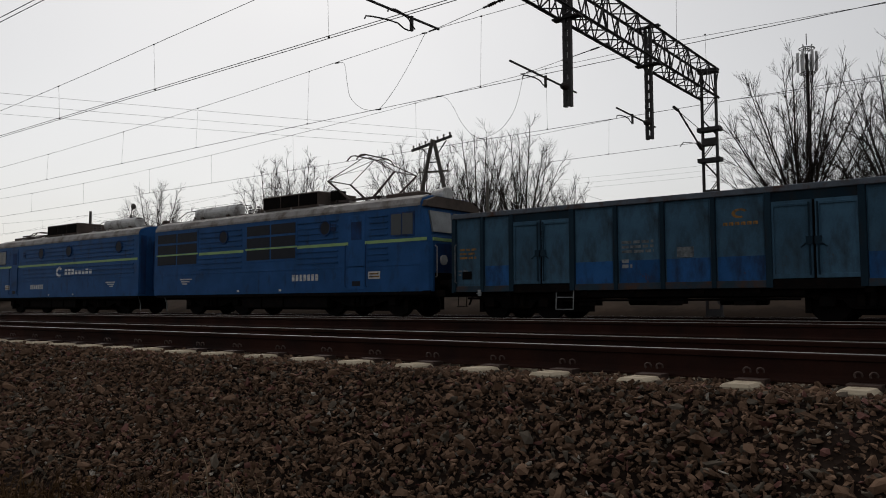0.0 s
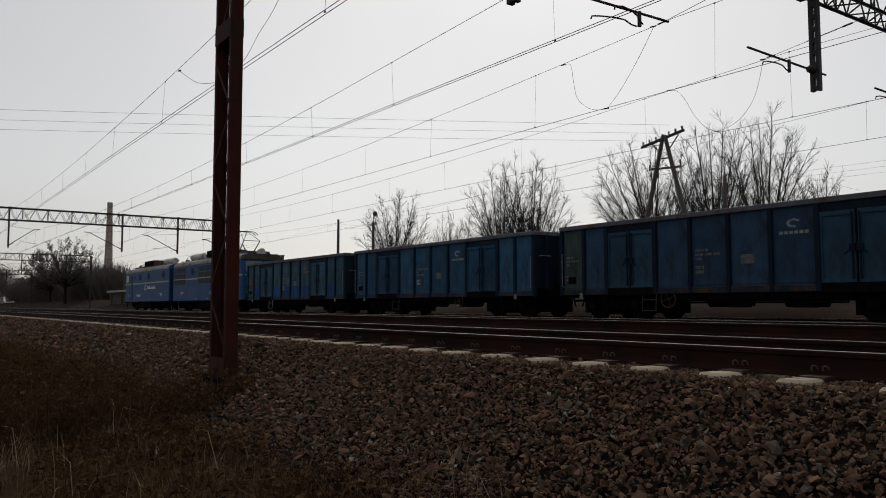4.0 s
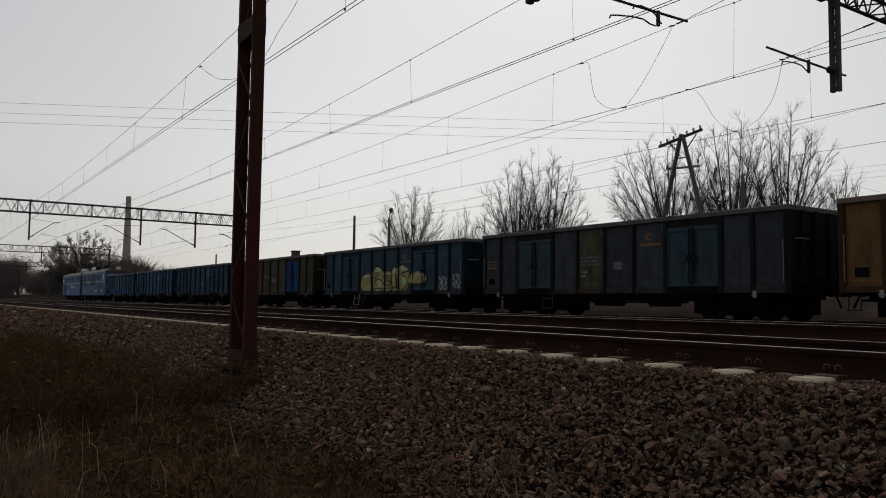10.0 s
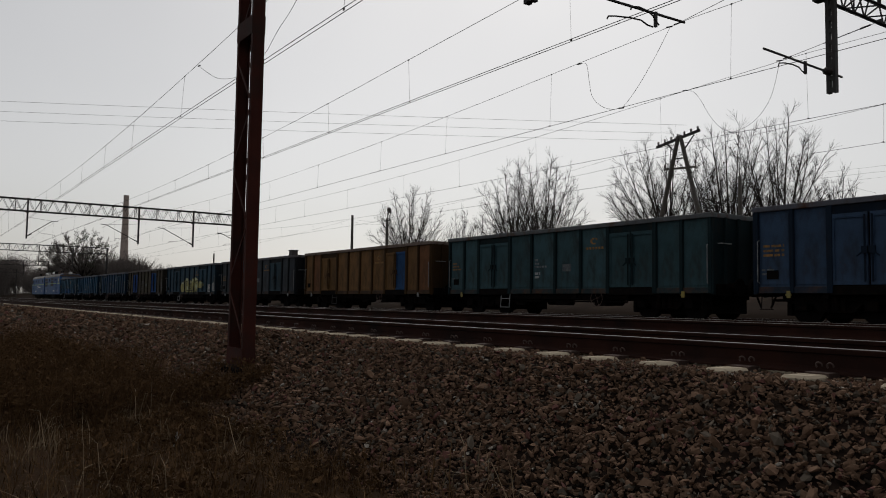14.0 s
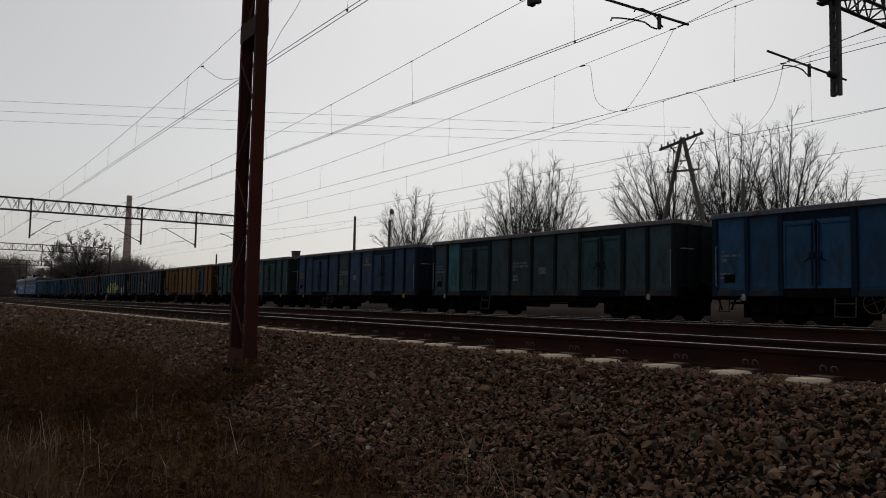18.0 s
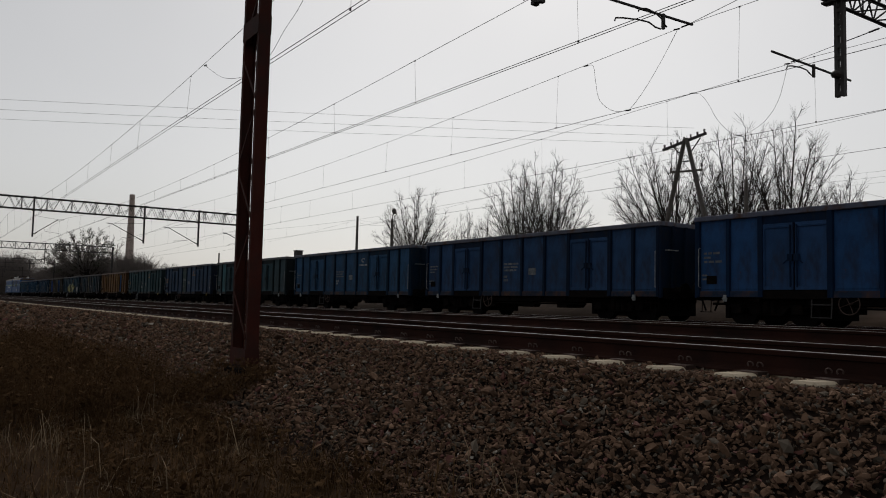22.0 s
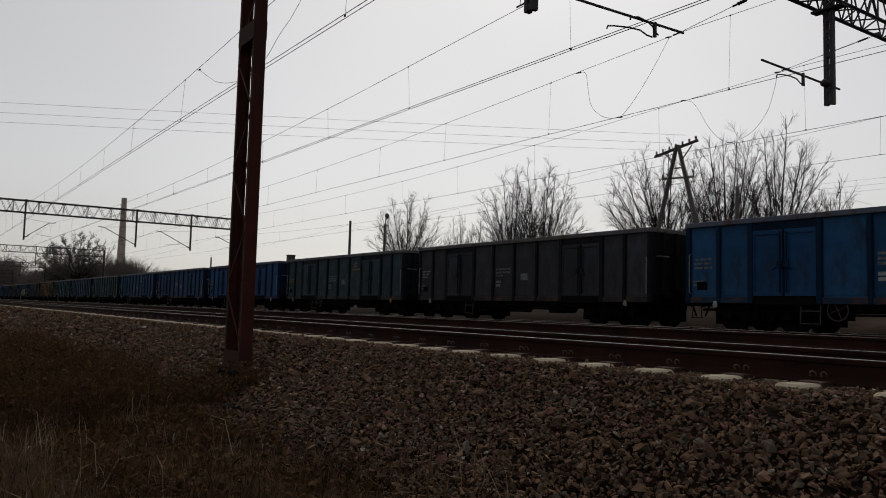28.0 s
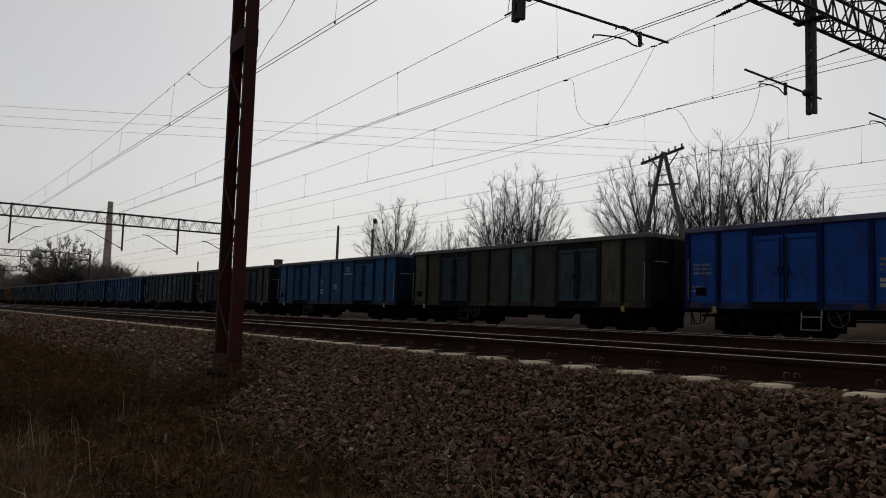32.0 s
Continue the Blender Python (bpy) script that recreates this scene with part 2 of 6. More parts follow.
M_rail = surface("rusty_rail_side", (0.030, 0.0125, 0.009), 0.85, spread=0.35, scale=3, fine=50, bump=0.3, stain=(0.014, 0.009, 0.008), stain_amount=0.5, each=0.05, spec=0.06)
M_railtop = surface("worn_rail_head", (0.25, 0.23, 0.215), 0.4, 1.0, spread=0.2, scale=1.5, fine=30, bump=0.05, each=0)
M_concrete = surface("sleeper_concrete", (0.46, 0.385, 0.28), 0.9, spread=0.3, scale=5, fine=60, bump=0.3, stain=(0.2, 0.15, 0.1), stain_amount=0.35, stain_scale=5, each=0.15)
M_clip = surface("fastening_steel", (0.075, 0.05, 0.042), 0.55, 0.5, spread=0.3, scale=20, fine=80, each=0.1)
M_mast = surface("red_oxide_mast", (0.050, 0.0135, 0.0095), 0.75, spread=0.35, scale=2.5, fine=40, bump=0.3, stain=(0.03, 0.016, 0.013), stain_amount=0.5, stain_scale=2, each=0.1, spec=0.1)
M_steel = surface("dark_weathered_steel", (0.045, 0.042, 0.042), 0.7, spread=0.3, scale=3, fine=40, stain=(0.04, 0.025, 0.02), stain_amount=0.3, each=0.1)
M_wire = surface("dull_copper_wire", (0.05, 0.045, 0.042), 0.6, 0.6, spread=0.2, scale=1, fine=20, bump=0, each=0)
M_insul = surface("brown_insulator", (0.03, 0.022, 0.02), 0.35, spread=0.2, scale=8, fine=40, bump=0, each=0.1)
# grime plus the deep shade beneath the vehicles, both in these near-black colours
M_under = surface("grimy_shaded_underframe", (0.0065, 0.0055, 0.0055), 0.85, spread=0.4, scale=4, fine=40, bump=0.3, stain=(0.014, 0.0085, 0.006), stain_amount=0.3, stain_scale=4, each=0.1, spec=0.03)
M_wheel = surface("shaded_wheel_steel", (0.007, 0.006, 0.006), 0.8, 0.0, spread=0.3, scale=8, fine=40, each=0.1, spec=0.03)
M_bark = surface("grey_bark", (0.024, 0.019, 0.016), 0.95, spread=0.4, scale=4, fine=30, bump=0.4, each=0.1, spec=0.1)
M_twig = surface("twigs", (0.015, 0.011, 0.009), 0.95, spread=0.35, scale=1, fine=20, bump=0, each=0.1, island=True, spec=0.1)
# twigs paled towards grey: the distance haze is put into this colour
M_hazed_twig = surface("hazed_far_twigs", (0.13, 0.112, 0.102), 0.95, spread=0.4, scale=1, fine=20, bump=0, each=0.2, island=True, spec=0.1)
M_leaf = surface("ivy_leaves", (0.055, 0.06, 0.04), 0.85, spread=0.5, scale=1, fine=20, bump=0, each=0.4, island=True, spec=0.2)
M_pole = surface("grey_concrete_pole", (0.11, 0.10, 0.09), 0.9, spread=0.25, scale=3, fine=50, stain=(0.08, 0.07, 0.06), stain_amount=0.4, stain_scale=2, streak=True, each=0.1)
# brick paled and greyed in its base colour for the haze before it
M_brick = surface("haze_paled_brick", (0.40, 0.33, 0.29), 0.9, spread=0.25, scale=1.5, fine=12, stain=(0.24, 0.19, 0.16), stain_amount=0.4, each=0.05)
M_render = surface("grey_render", (0.25, 0.23, 0.20), 0.9, spread=0.25, scale=0.8, fine=10, stain=(0.13, 0.115, 0.1), stain_amount=0.4, stain_scale=0.6, each=0.05)
M_shed = surface("dark_concrete", (0.075, 0.065, 0.056), 0.9, spread=0.3, scale=0.8, fine=10, stain=(0.045, 0.038, 0.032), stain_amount=0.5, stain_scale=0.6, each=0.05)
M_roof = surface("pale_roof_sheet", (0.36, 0.35, 0.34), 0.7, spread=0.25, scale=0.7, fine=12, stain=(0.2, 0.19, 0.18), stain_amount=0.4, each=0.05)
M_white = surface("white_marking", (0.55, 0.55, 0.53), 0.6, spread=0.3, scale=9, fine=50, bump=0, stain=(0.15, 0.16, 0.17), stain_amount=0.45, stain_scale=9, each=0.3)
M_letter = surface("worn_lettering", (0.15, 0.16, 0.165), 0.7, spread=0.5, scale=12, fine=60, bump=0, stain=(0.05, 0.06, 0.07), stain_amount=0.6, stain_scale=8, each=0.3)
M_faded = surface("faded_marking", (0.26, 0.27, 0.27), 0.7, spread=0.4, scale=12, fine=60, bump=0, stain=(0.08, 0.09, 0.1), stain_amount=0.5, stain_scale=10, each=0.3)
M_orange = surface("orange_marking", (0.27, 0.135, 0.03), 0.7, spread=0.4, scale=9, fine=50, bump=0, stain=(0.06, 0.055, 0.045), stain_amount=0.7, stain_scale=8, each=0.2)
M_yellow = surface("yellow_paint", (0.28, 0.22, 0.055), 0.6, spread=0.25, scale=7, fine=50, bump=0, stain=(0.2, 0.18, 0.08), stain_amount=0.35, stain_scale=6, each=0.2)
M_glass = surface("dark_cab_glass", (0.014, 0.02, 0.028), 0.15, spread=0.2, scale=3, fine=20, bump=0, each=0, spec=0.45)
# grey base paints in the bright sky that shows through the windscreens
M_screen = surface("sky_pale_windscreen_glass", (0.15, 0.16, 0.165), 0.18, spread=0.25, scale=2, fine=20, bump=0, each=0, spec=0.5)
M_pale_stone = surface("pale_stone", (0.30, 0.27, 0.23), 0.9, spread=0.3, scale=6, fine=60, each=0.3, island=True, spec=0.1)
M_weed = surface("dead_weeds", (0.074, 0.042, 0.020), 0.95, spread=0.7, scale=2, fine=20, bump=0, each=0.5, island=True, spec=0.03)
M_logo = surface("white_sign_paint", (0.75, 0.76, 0.76), 0.5, spread=0.15, scale=6, fine=50, bump=0, each=0.05)
M_silver = surface("weathered_tank_paint", (0.54, 0.54, 0.53), 0.5, 0.2, spread=0.25, scale=3, fine=40, stain=(0.12, 0.1, 0.09), stain_amount=0.4, stain_scale=2, each=0.1)
M_panel = surface("antenna_white", (0.6, 0.6, 0.6), 0.5, spread=0.1, scale=2, fine=20, bump=0, each=0.1)

# ---- ground, ballast and tracks ----
TRACKS = [(5.81, -0.055), (10.45, -0.005), (15.2, -0.17), (20.2, -0.2), (24.75, -0.2)]   # centre line y, height of the rail tops


def bed_height(y):
    """The ballast's surface: a shoulder beside the first track, then a slope down to the grass."""
    if y > 4.35:
        return -0.275
    return -0.265 - (4.35 - y) * 0.485


def ground_height(x, y):
    if y < 2.7:
        h = -1.05 - 0.02 * max(0.0, 2.0 - y)
    elif y < 27.0:
        h = -1.05 - 0.3 * min(1.0, (y - 2.7) / 3)
    elif y < 28.0:
        h = -1.35 + (y - 27.0) * 1.25
    elif y < 33.0:
        h = -0.1 + (y - 28.0) * 0.28
    else:
        h = 1.3
    if y < 2.7 and y > -30 and abs(x) < 60:
        h += 0.07 * noise.noise((x * 0.5, y * 0.6, 0)) + 0.03 * noise.noise((x * 1.9, y * 2.1, 3))
    return max(h, -1.6)


def ground():
    xs = [-1500, -700, -400, -250, -150, -100, -70] + [-60 + i for i in range(36)] + [-24 + 0.4 * i for i in range(71)] + [5 + i * 3 for i in range(19)] + [100, 200, 400, 700, 1500]
    ys = [-1500, -600, -250, -100, -50, -30, -20, -14, -10, -7, -5, -3.5] + [-2.5 + 0.3 * i for i in range(20)] + [4.5, 10, 20, 27, 27.5, 28, 29, 30, 31.5, 33, 36, 42, 55, 80, 140, 300, 700, 1500]
    s = Shape()
    n = len(ys)
    s.v = [(x, y, ground_height(x, y)) for x in xs for y in ys]
    s.f = [(i * n + j, (i + 1) * n + j, (i + 1) * n + j + 1, i * n + j + 1) for i in range(len(xs) - 1) for j in range(n - 1)]
    me = s.mesh("ground", M_soil, smooth=True)
    me.materials.append(M_bank)
    for p in me.polygons:
        if p.center.y > 27.2:
            p.material_index = 1
    return tagged(new("ground", me), "dark dry soil with faded winter grass beside the railway", "ground", kind="structure")


def ballast():
    """The bed of crushed stone under all tracks."""
    ys = [1.9, 2.5, 3.0, 3.4, 3.8, 4.1, 4.35, 4.6, 7.2, 8.5, 13.3, 17.6, 22.4, 26.9, 28.2]
    xs = [-900, -500, -320, -220, -150, -110] + [-85 + 2.5 * i for i in range(24)] + [-25 + 0.5 * i for i in range(64)] + [9, 15, 25, 45, 90, 200, 400]
    s = Shape()
    n = len(ys)
    for x in xs:
        for y in ys:
            h = (bed_height(y) if y < 7 else -0.18 if 8 < y < 14 else -0.42) if y < 27.5 else -0.8
            s.v.append((x, y, h + (0.05 * noise.noise((x * 0.7, y * 1.3, 5)) if y < 4.3 else 0)))
    s.f = [(i * n + j, (i + 1) * n + j, (i + 1) * n + j + 1, i * n + j + 1) for i in range(len(xs) - 1) for j in range(n - 1)]
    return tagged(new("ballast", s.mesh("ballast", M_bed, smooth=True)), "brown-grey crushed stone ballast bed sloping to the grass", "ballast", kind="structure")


RAIL = [(-0.075, -0.172), (0.075, -0.172), (0.075, -0.160), (0.02, -0.142), (0.009, -0.125), (0.009, -0.045), (0.030, -0.036), (0.0345, -0.012), (0.030, -0.003),
        (-0.030, -0.003), (-0.0345, -0.012), (-0.030, -0.036), (-0.009, -0.045), (-0.009, -0.125), (-0.02, -0.142), (-0.075, -0.160)]


def rails(parent, x0, x1):
    for y in (-0.7525, 0.7525):
        r = part("rail", Shape().prism([(y + a, b) for a, b in RAIL], "x", x0, x1), M_rail, parent, "rust-brown steel rail")
        part("running_surface", Shape().prism([(y - 0.022, -0.010), (y + 0.022, -0.010), (y + 0.020, 0.0), (y - 0.020, 0.0)], "x", x0, x1), M_railtop, r, "bright worn rail head")


def tracks():
    near = thing("railway_track", (0, *TRACKS[0]), "railway track with concrete sleepers on brown ballast", "railway track", "parallel tracks", "structure")
    rails(near, -700, 60)
    prof = [(-1.22, -0.40), (1.22, -0.40), (1.22, -0.158), (0.98, -0.160), (0.92, -0.174), (0.52, -0.174), (0.3, -0.22), (-0.3, -0.22), (-0.52, -0.174), (-0.92, -0.174), (-0.98, -0.160), (-1.22, -0.158)]
    slab = Shape().prism(prof, "x", -0.13, 0.13)
    slab.v = [(v[0] * (0.66 if v[2] > -0.3 else 1.0), v[1], v[2]) for v in slab.v]   # sides that narrow to the top
    me = slab.mesh("sleeper", M_concrete, bevel=0.018)
    clip = Shape()
    for side in (-1, 1):                       # the clips on both sides of each rail
        for ry in (-0.7525, 0.7525):
            for dx in (-0.038, 0.038):
                y0 = ry + side * 0.085
                pts = [(dx + 0.018 * math.cos(a), y0 + side * 0.022 * (0.6 + 0.5 * math.sin(a * 0.5)), -0.110 + 0.018 * math.sin(a)) for a in [k * 0.5 for k in range(-1, 9)]]
                clip.line(pts, 0.0065, 5)
            clip.box(-0.085, ry + side * 0.14 - 0.06, -0.19, 0.085, ry + side * 0.14 + 0.06, -0.152)
    clip_me = clip.mesh("fastening", M_clip)
    for i in range(-110, 12):
        x = -4.02 + 0.597 * i + 0.008 * math.sin(i * 2.3)
        if x > 8 or x < -60:
            continue
        s = part("sleeper", me, M_concrete, near)
        s.location, s.rotation_euler = (x, 0.015 * math.sin(i * 1.7), 0.004 * math.sin(i * 3.1)), (0, 0, 0.012 * math.sin(i * 5.2))
        if x > -34:
            part("fastening", clip_me, M_clip, s, "pair of grey spring clips")
    far_s = Shape()
    for i in range(400):
        x = -60.6 - 0.6 * i
        far_s.box(x - 0.13, -1.25, -0.38, x + 0.13, 1.25, -0.2)
    part("far_sleepers", far_s, M_concrete, near, kind="stuff")
    for k, (y, z) in enumerate(TRACKS[1:]):
        t = thing("railway_track", (0, y, z), "railway track with rust-brown rails beyond the first track", "railway track", "parallel tracks", "structure")
        rails(t, -700, 60)
        s = Shape()
        for i in range(300 if k < 3 else 150):
            x = 20 - 0.6 * i
            s.box(x - 0.13, -1.25, -0.33, x + 0.13, 1.25, -0.19)
        # darker than the first track's concrete: the near-black underframe material
        part("sleepers", s, M_under, t, "dark sleepers", kind="stuff")


ground()
BALLAST = ballast()
tracks()

# ---- catenary gantries ----
GANTRY_X = [-9.62 - 65.5 * k for k in range(5)]
DROPS = [8.24, 17.36, 22.36]


def channel(s, x, y, z0, z1, facing, w=0.2, d=0.085, t=0.012):
    """An upright U section; its web in x = const, the flanges towards facing."""
    a, b, h = x, x + facing * d, w / 2
    i = x + facing * t
    s.prism([(a, y - h), (b, y - h), (b, y - h + t), (i, y - h + t), (i, y + h - t), (b, y + h - t), (b, y + h), (a, y + h)], "z", z0, z1)


def mast(g, y, z0, z1, paint, apart=True):
    """Two channels, laced with flat bars."""
    post = part("mast", Shape().box(-0.31, y - 0.11, z0 - 0.02, 0.31, y + 0.11, z0 + 0.015), paint, g, "rust-red latticed steel mast" if paint is M_mast else "dark latticed steel mast")
    for e in (-1, 1):
        s = Shape()
        channel(s, e * 0.28, y, z0, z1, -e, 0.156, 0.06)
        part("channel", s, paint, post)
    n = int((z1 - z0 - 0.3) / 0.75)
    joined = Shape()
    for i in range(n):
        za = z0 + 0.35 + i * 0.75
        for e in (-1, 1):
            s = Shape() if apart else joined
            lo, hi = (za, za + 0.6) if i % 2 else (za + 0.6, za)
            s.bar((-0.25, y + e * 0.081, lo), (0.25, y + e * 0.081, hi), 0.008, 0.032)
            if apart:
                part("lacing_bar", s, paint, post)
    for za in (z0 + 0.11, z0 + 4.3):
        s = Shape() if apart else joined
        for e in (-1, 1):
            s.box(-0.275, y + e * 0.0825 - 0.004, za - 0.12, 0.275, y + e * 0.0825 + 0.004, za + 0.12)
        if apart:
            part("batten_plate", s, paint, post)
    if not apart:
        part("lacing", joined, paint, post)


def drop_post(g, y, z0, z1):
    s = Shape()
    for e in (-1, 1):
        s.box(min(e * 0.034, e * 0.112), y - 0.06, z0, max(e * 0.034, e * 0.112), y + 0.06, z1)
    z = z0 + 0.02
    while z < z1 - 0.3:
        for e in (-1, 1):
            s.box(-0.045, y + e * 0.052 - 0.005, z, 0.045, y + e * 0.052 + 0.005, z + 0.09)
        z += 0.28
    return part("drop_post", s, M_steel, g, "dark steel hanging post with batten plates")


def insulator(s, p, q, r=0.06, n=5):
    p, q = Vector(p), Vector(q)
    for i in range(n):
        a, b = p.lerp(q, i / n), p.lerp(q, (i + 0.6) / n)
        s.rod(a, b, r, r * 0.55, n=8)
    return s


def gantry(x, detailed):
    g = thing("catenary_gantry", (x, 0, 0), "dark steel portal gantry with latticed beam spanning the tracks" if not detailed else
              "steel portal gantry, rust-red near mast, latticed beam over tracks", "gantry", "catenary gantries")
    mast(g, 3.51, -0.62, 8.6, M_mast, detailed)
    mast(g, 27.6, -0.2, 8.6, M_steel, detailed)
    for y in (3.51, 27.6):
        part("foundation", Shape().box(-0.36, y - 0.14, -1.4, 0.36, y + 0.14, -0.60 if y < 5 else -0.22), M_under, g, "dirty concrete mast foundation", bevel=0.04)
    lo, hi, y0, y1 = 7.5, 8.52, 3.4, 27.75
    beam = part("beam", Shape().box(-0.34, y1 - 0.3, hi - 0.12, 0.34, y1, hi + 0.02), M_steel, g, "dark latticed box beam")
    for ex in (-0.31, 0.31):
        for z in (lo, hi):
            s = Shape().box(ex - 0.045, y0, z - 0.008, ex + 0.045, y1, z + 0.008)
            s.box(ex - 0.007, y0, z - 0.05, ex + 0.007, y1, z + 0.05)
            part("chord", s, M_steel, beam)
    n = 50
    step = (y1 - y0) / n
    joined = Shape()
    for i in range(n):
        ya, yb = y0 + i * step, y0 + (i + 1) * step
        bars = []
        for ex in (-0.318, 0.318):
            a, b = (lo, hi) if i % 2 else (hi, lo)
            bars.append(((ex, ya, a), (ex, yb, b)))
            if i % 12 == 7:
                bars.append(((ex, ya, b), (ex, yb, a)))
        for z in (lo, hi):
            a, b = (-0.31, 0.31) if i % 2 else (0.31, -0.31)
            bars.append(((a, ya, z), (b, yb, z)))
        if i % 4 == 0:
            bars += [((-0.31, ya, lo), (0.31, ya, hi)), ((-0.318, ya, lo), (-0.318, ya, hi)), ((0.318, ya, lo), (0.318, ya, hi))]
        for p, q in bars:
            s = Shape() if detailed else joined
            s.bar(p, q, 0.03, 0.03)
            if detailed:
                part("brace", s, M_steel, beam)
    if not detailed:
        part("bracing", joined, M_steel, beam)
    for i, y in enumerate(DROPS):
        d = drop_post(g, y, 5.15, hi)
        part("clamp_plate", Shape().box(-0.38, y - 0.12, lo - 0.1, 0.38, y + 0.12, lo - 0.05).box(-0.38, y - 0.1, hi + 0.05, 0.38, y + 0.1, hi + 0.09), M_steel, d)
        side = 1 if i == 0 else -1
        if detailed:
            end = [12.13, 14.7, 20.1][i]
            zz = [5.64, 5.64, 5.64][i]
            arm = part("register_tube", Shape().rod((0, y - side * 0.42, zz - 0.04), (0, end, zz + 0.03), 0.025, n=8), M_steel, d)
            part("insulator", insulator(Shape(), (0, y + side * 0.12, zz - 0.01), (0, y + side * 0.32, zz - 0.01), 0.095, 3), M_insul, arm, "brown ribbed insulator")
            py = [11.3, 16.26, 21.14][i]
            s = Shape().box(-0.025, py - 0.028, 5.40, 0.025, py + 0.028, zz + 0.05)
            for dx in ((-0.06, 0.08) if i == 0 else (0.0,)):
                s.line([(dx, py, 5.42), (dx * 1.5, py - 0.12, 5.44), (dx * 2, py - 0.26, 5.51), (dx * 3, py - 0.5, 5.525), (dx * 4, py - 0.82, 5.50), (dx * 4, py - 1.0, 5.46), (dx * 4, py - 1.03, 5.40)], 0.015, 6)
            part("steady_arm", s, M_steel, arm, "curved steady arm holding the contact wire")
        else:
            wire = [10.4, 15.4, 20.1][i]
            tip = y + side * 2.75 if i else y + 1.9
            arm = part("bracket", Shape().rod((0, y, 5.35), (0, tip, 6.75), 0.035, n=6).rod((0, tip, 6.75), (0, tip + side * 0.5, 6.8), 0.035, n=6), M_steel, d, "sloping bracket tube")
            part("tie_rod", Shape().rod((0, y, 7.0), (0, tip, 6.78), 0.012, n=5), M_steel, arm)
            part("insulator", insulator(Shape(), (0, y + side * 0.08, 5.4), (0, y + side * 0.4, 5.56), 0.07), M_insul, arm)
            part("steady_arm", Shape().line([(0, y + side * 0.9, 5.85), (0, y + side * 0.95, 5.7), (0, wire, 5.55), (0, wire, 5.43)], 0.014, 5), M_steel, arm)
    # bracket on the far mast
    arm = part("bracket", Shape().rod((-0.2, 27.45, 5.6), (-0.2, 25.2, 6.62), 0.035, n=6).rod((-0.2, 25.2, 6.62), (-0.2, 24.8, 6.66), 0.05, n=6), M_steel, g, "sloping bracket tube on the far mast")
    part("tie_rod", Shape().rod((-0.2, 27.4, 6.3), (-0.2, 25.2, 6.6), 0.012, n=5), M_steel, arm)
    part("insulator", insulator(Shape(), (-0.2, 27.3, 5.67), (-0.2, 26.9, 5.85), 0.08), M_insul, arm)
    part("steady_arm", Shape().line([(-0.2, 27.0, 5.8), (-0.2, 26.5, 5.74), (-0.2, 25.6, 5.62), (-0.2, 25.3, 5.43)], 0.015, 5), M_steel, arm)
    for z in (5.2, 6.3):
        part("cross_plate", Shape().box(-0.4, 27.42, z, 0.4, 27.78, z + 0.14), M_steel, g)
    part("switch_box", Shape().box(-0.26, 27.46, 5.8, 0.26, 27.74, 6.05), M_steel, g, "dark steel plate box")
    return g


for k, gx in enumerate(GANTRY_X):
    gantry(gx, k == 0)


# ---- overhead wires ----
def messenger_z(x, low):
    k = (x + 9.62) % 65.5 - 32.75
    return low + 0.00091 * min(k * k, 880.0)


def overhead_line(y, stagger, twin, zc, low, label):
    x0, x1 = -262.0, 40.0
    th = thing("overhead_line", (0, y, 0), label, "overhead wire", "overhead lines over the tracks")

    def zig(x):
        return stagger * math.cos((x + 9.62) / 65.5 * math.pi)
    xs = [x1 - i * 4.0 for i in range(int((x1 - x0) / 4) + 1)]
    part("messenger_wire", Shape().line([(x, 0.4 * zig(x), messenger_z(x, low)) for x in xs], 0.0065, 5), M_wire, th)
    for off in ((-0.05, 0.05) if twin else (0.0,)):
        part("contact_wire", Shape().line([(x, zig(x) + off, zc) for x in xs], 0.0075, 5), M_wire, th)
    k = 0
    x = x1 - 3.0
    while x > -140:
        d = part("dropper", Shape().rod((x, 0.4 * zig(x), messenger_z(x, low)), (x, zig(x), zc), 0.0035, n=4), M_wire, th)
        part("wire_clip", Shape().box(x - 0.018, zig(x) - 0.012, zc - 0.01, x + 0.018, zig(x) + 0.012, zc + 0.03), M_steel, d)
        part("wire_clip", Shape().box(x - 0.018, 0.4 * zig(x) - 0.012, messenger_z(x, low) - 0.02, x + 0.018, 0.4 * zig(x) + 0.012, messenger_z(x, low) + 0.012), M_steel, d)
        x -= 5.4 + 0.8 * math.sin(k * 1.9 + y)
        k += 1
    return th


LINES = [overhead_line(6.35, -0.15, True, 5.40, 6.23, "twin contact wire with sagging messenger over the first track"),
         overhead_line(10.4, 0.1, True, 5.37, 5.88, "twin contact wire hung from a sagging messenger wire"),
         overhead_line(15.5, -0.1, False, 5.44, 6.42, "contact wire hung from a sagging messenger wire"),
         overhead_line(20.2, 0.1, False, 5.42, 6.45, "contact wire above the freight train's track"),
         overhead_line(25.3, -0.1, False, 5.46, 5.9, "contact wire hung over an empty outer track")]


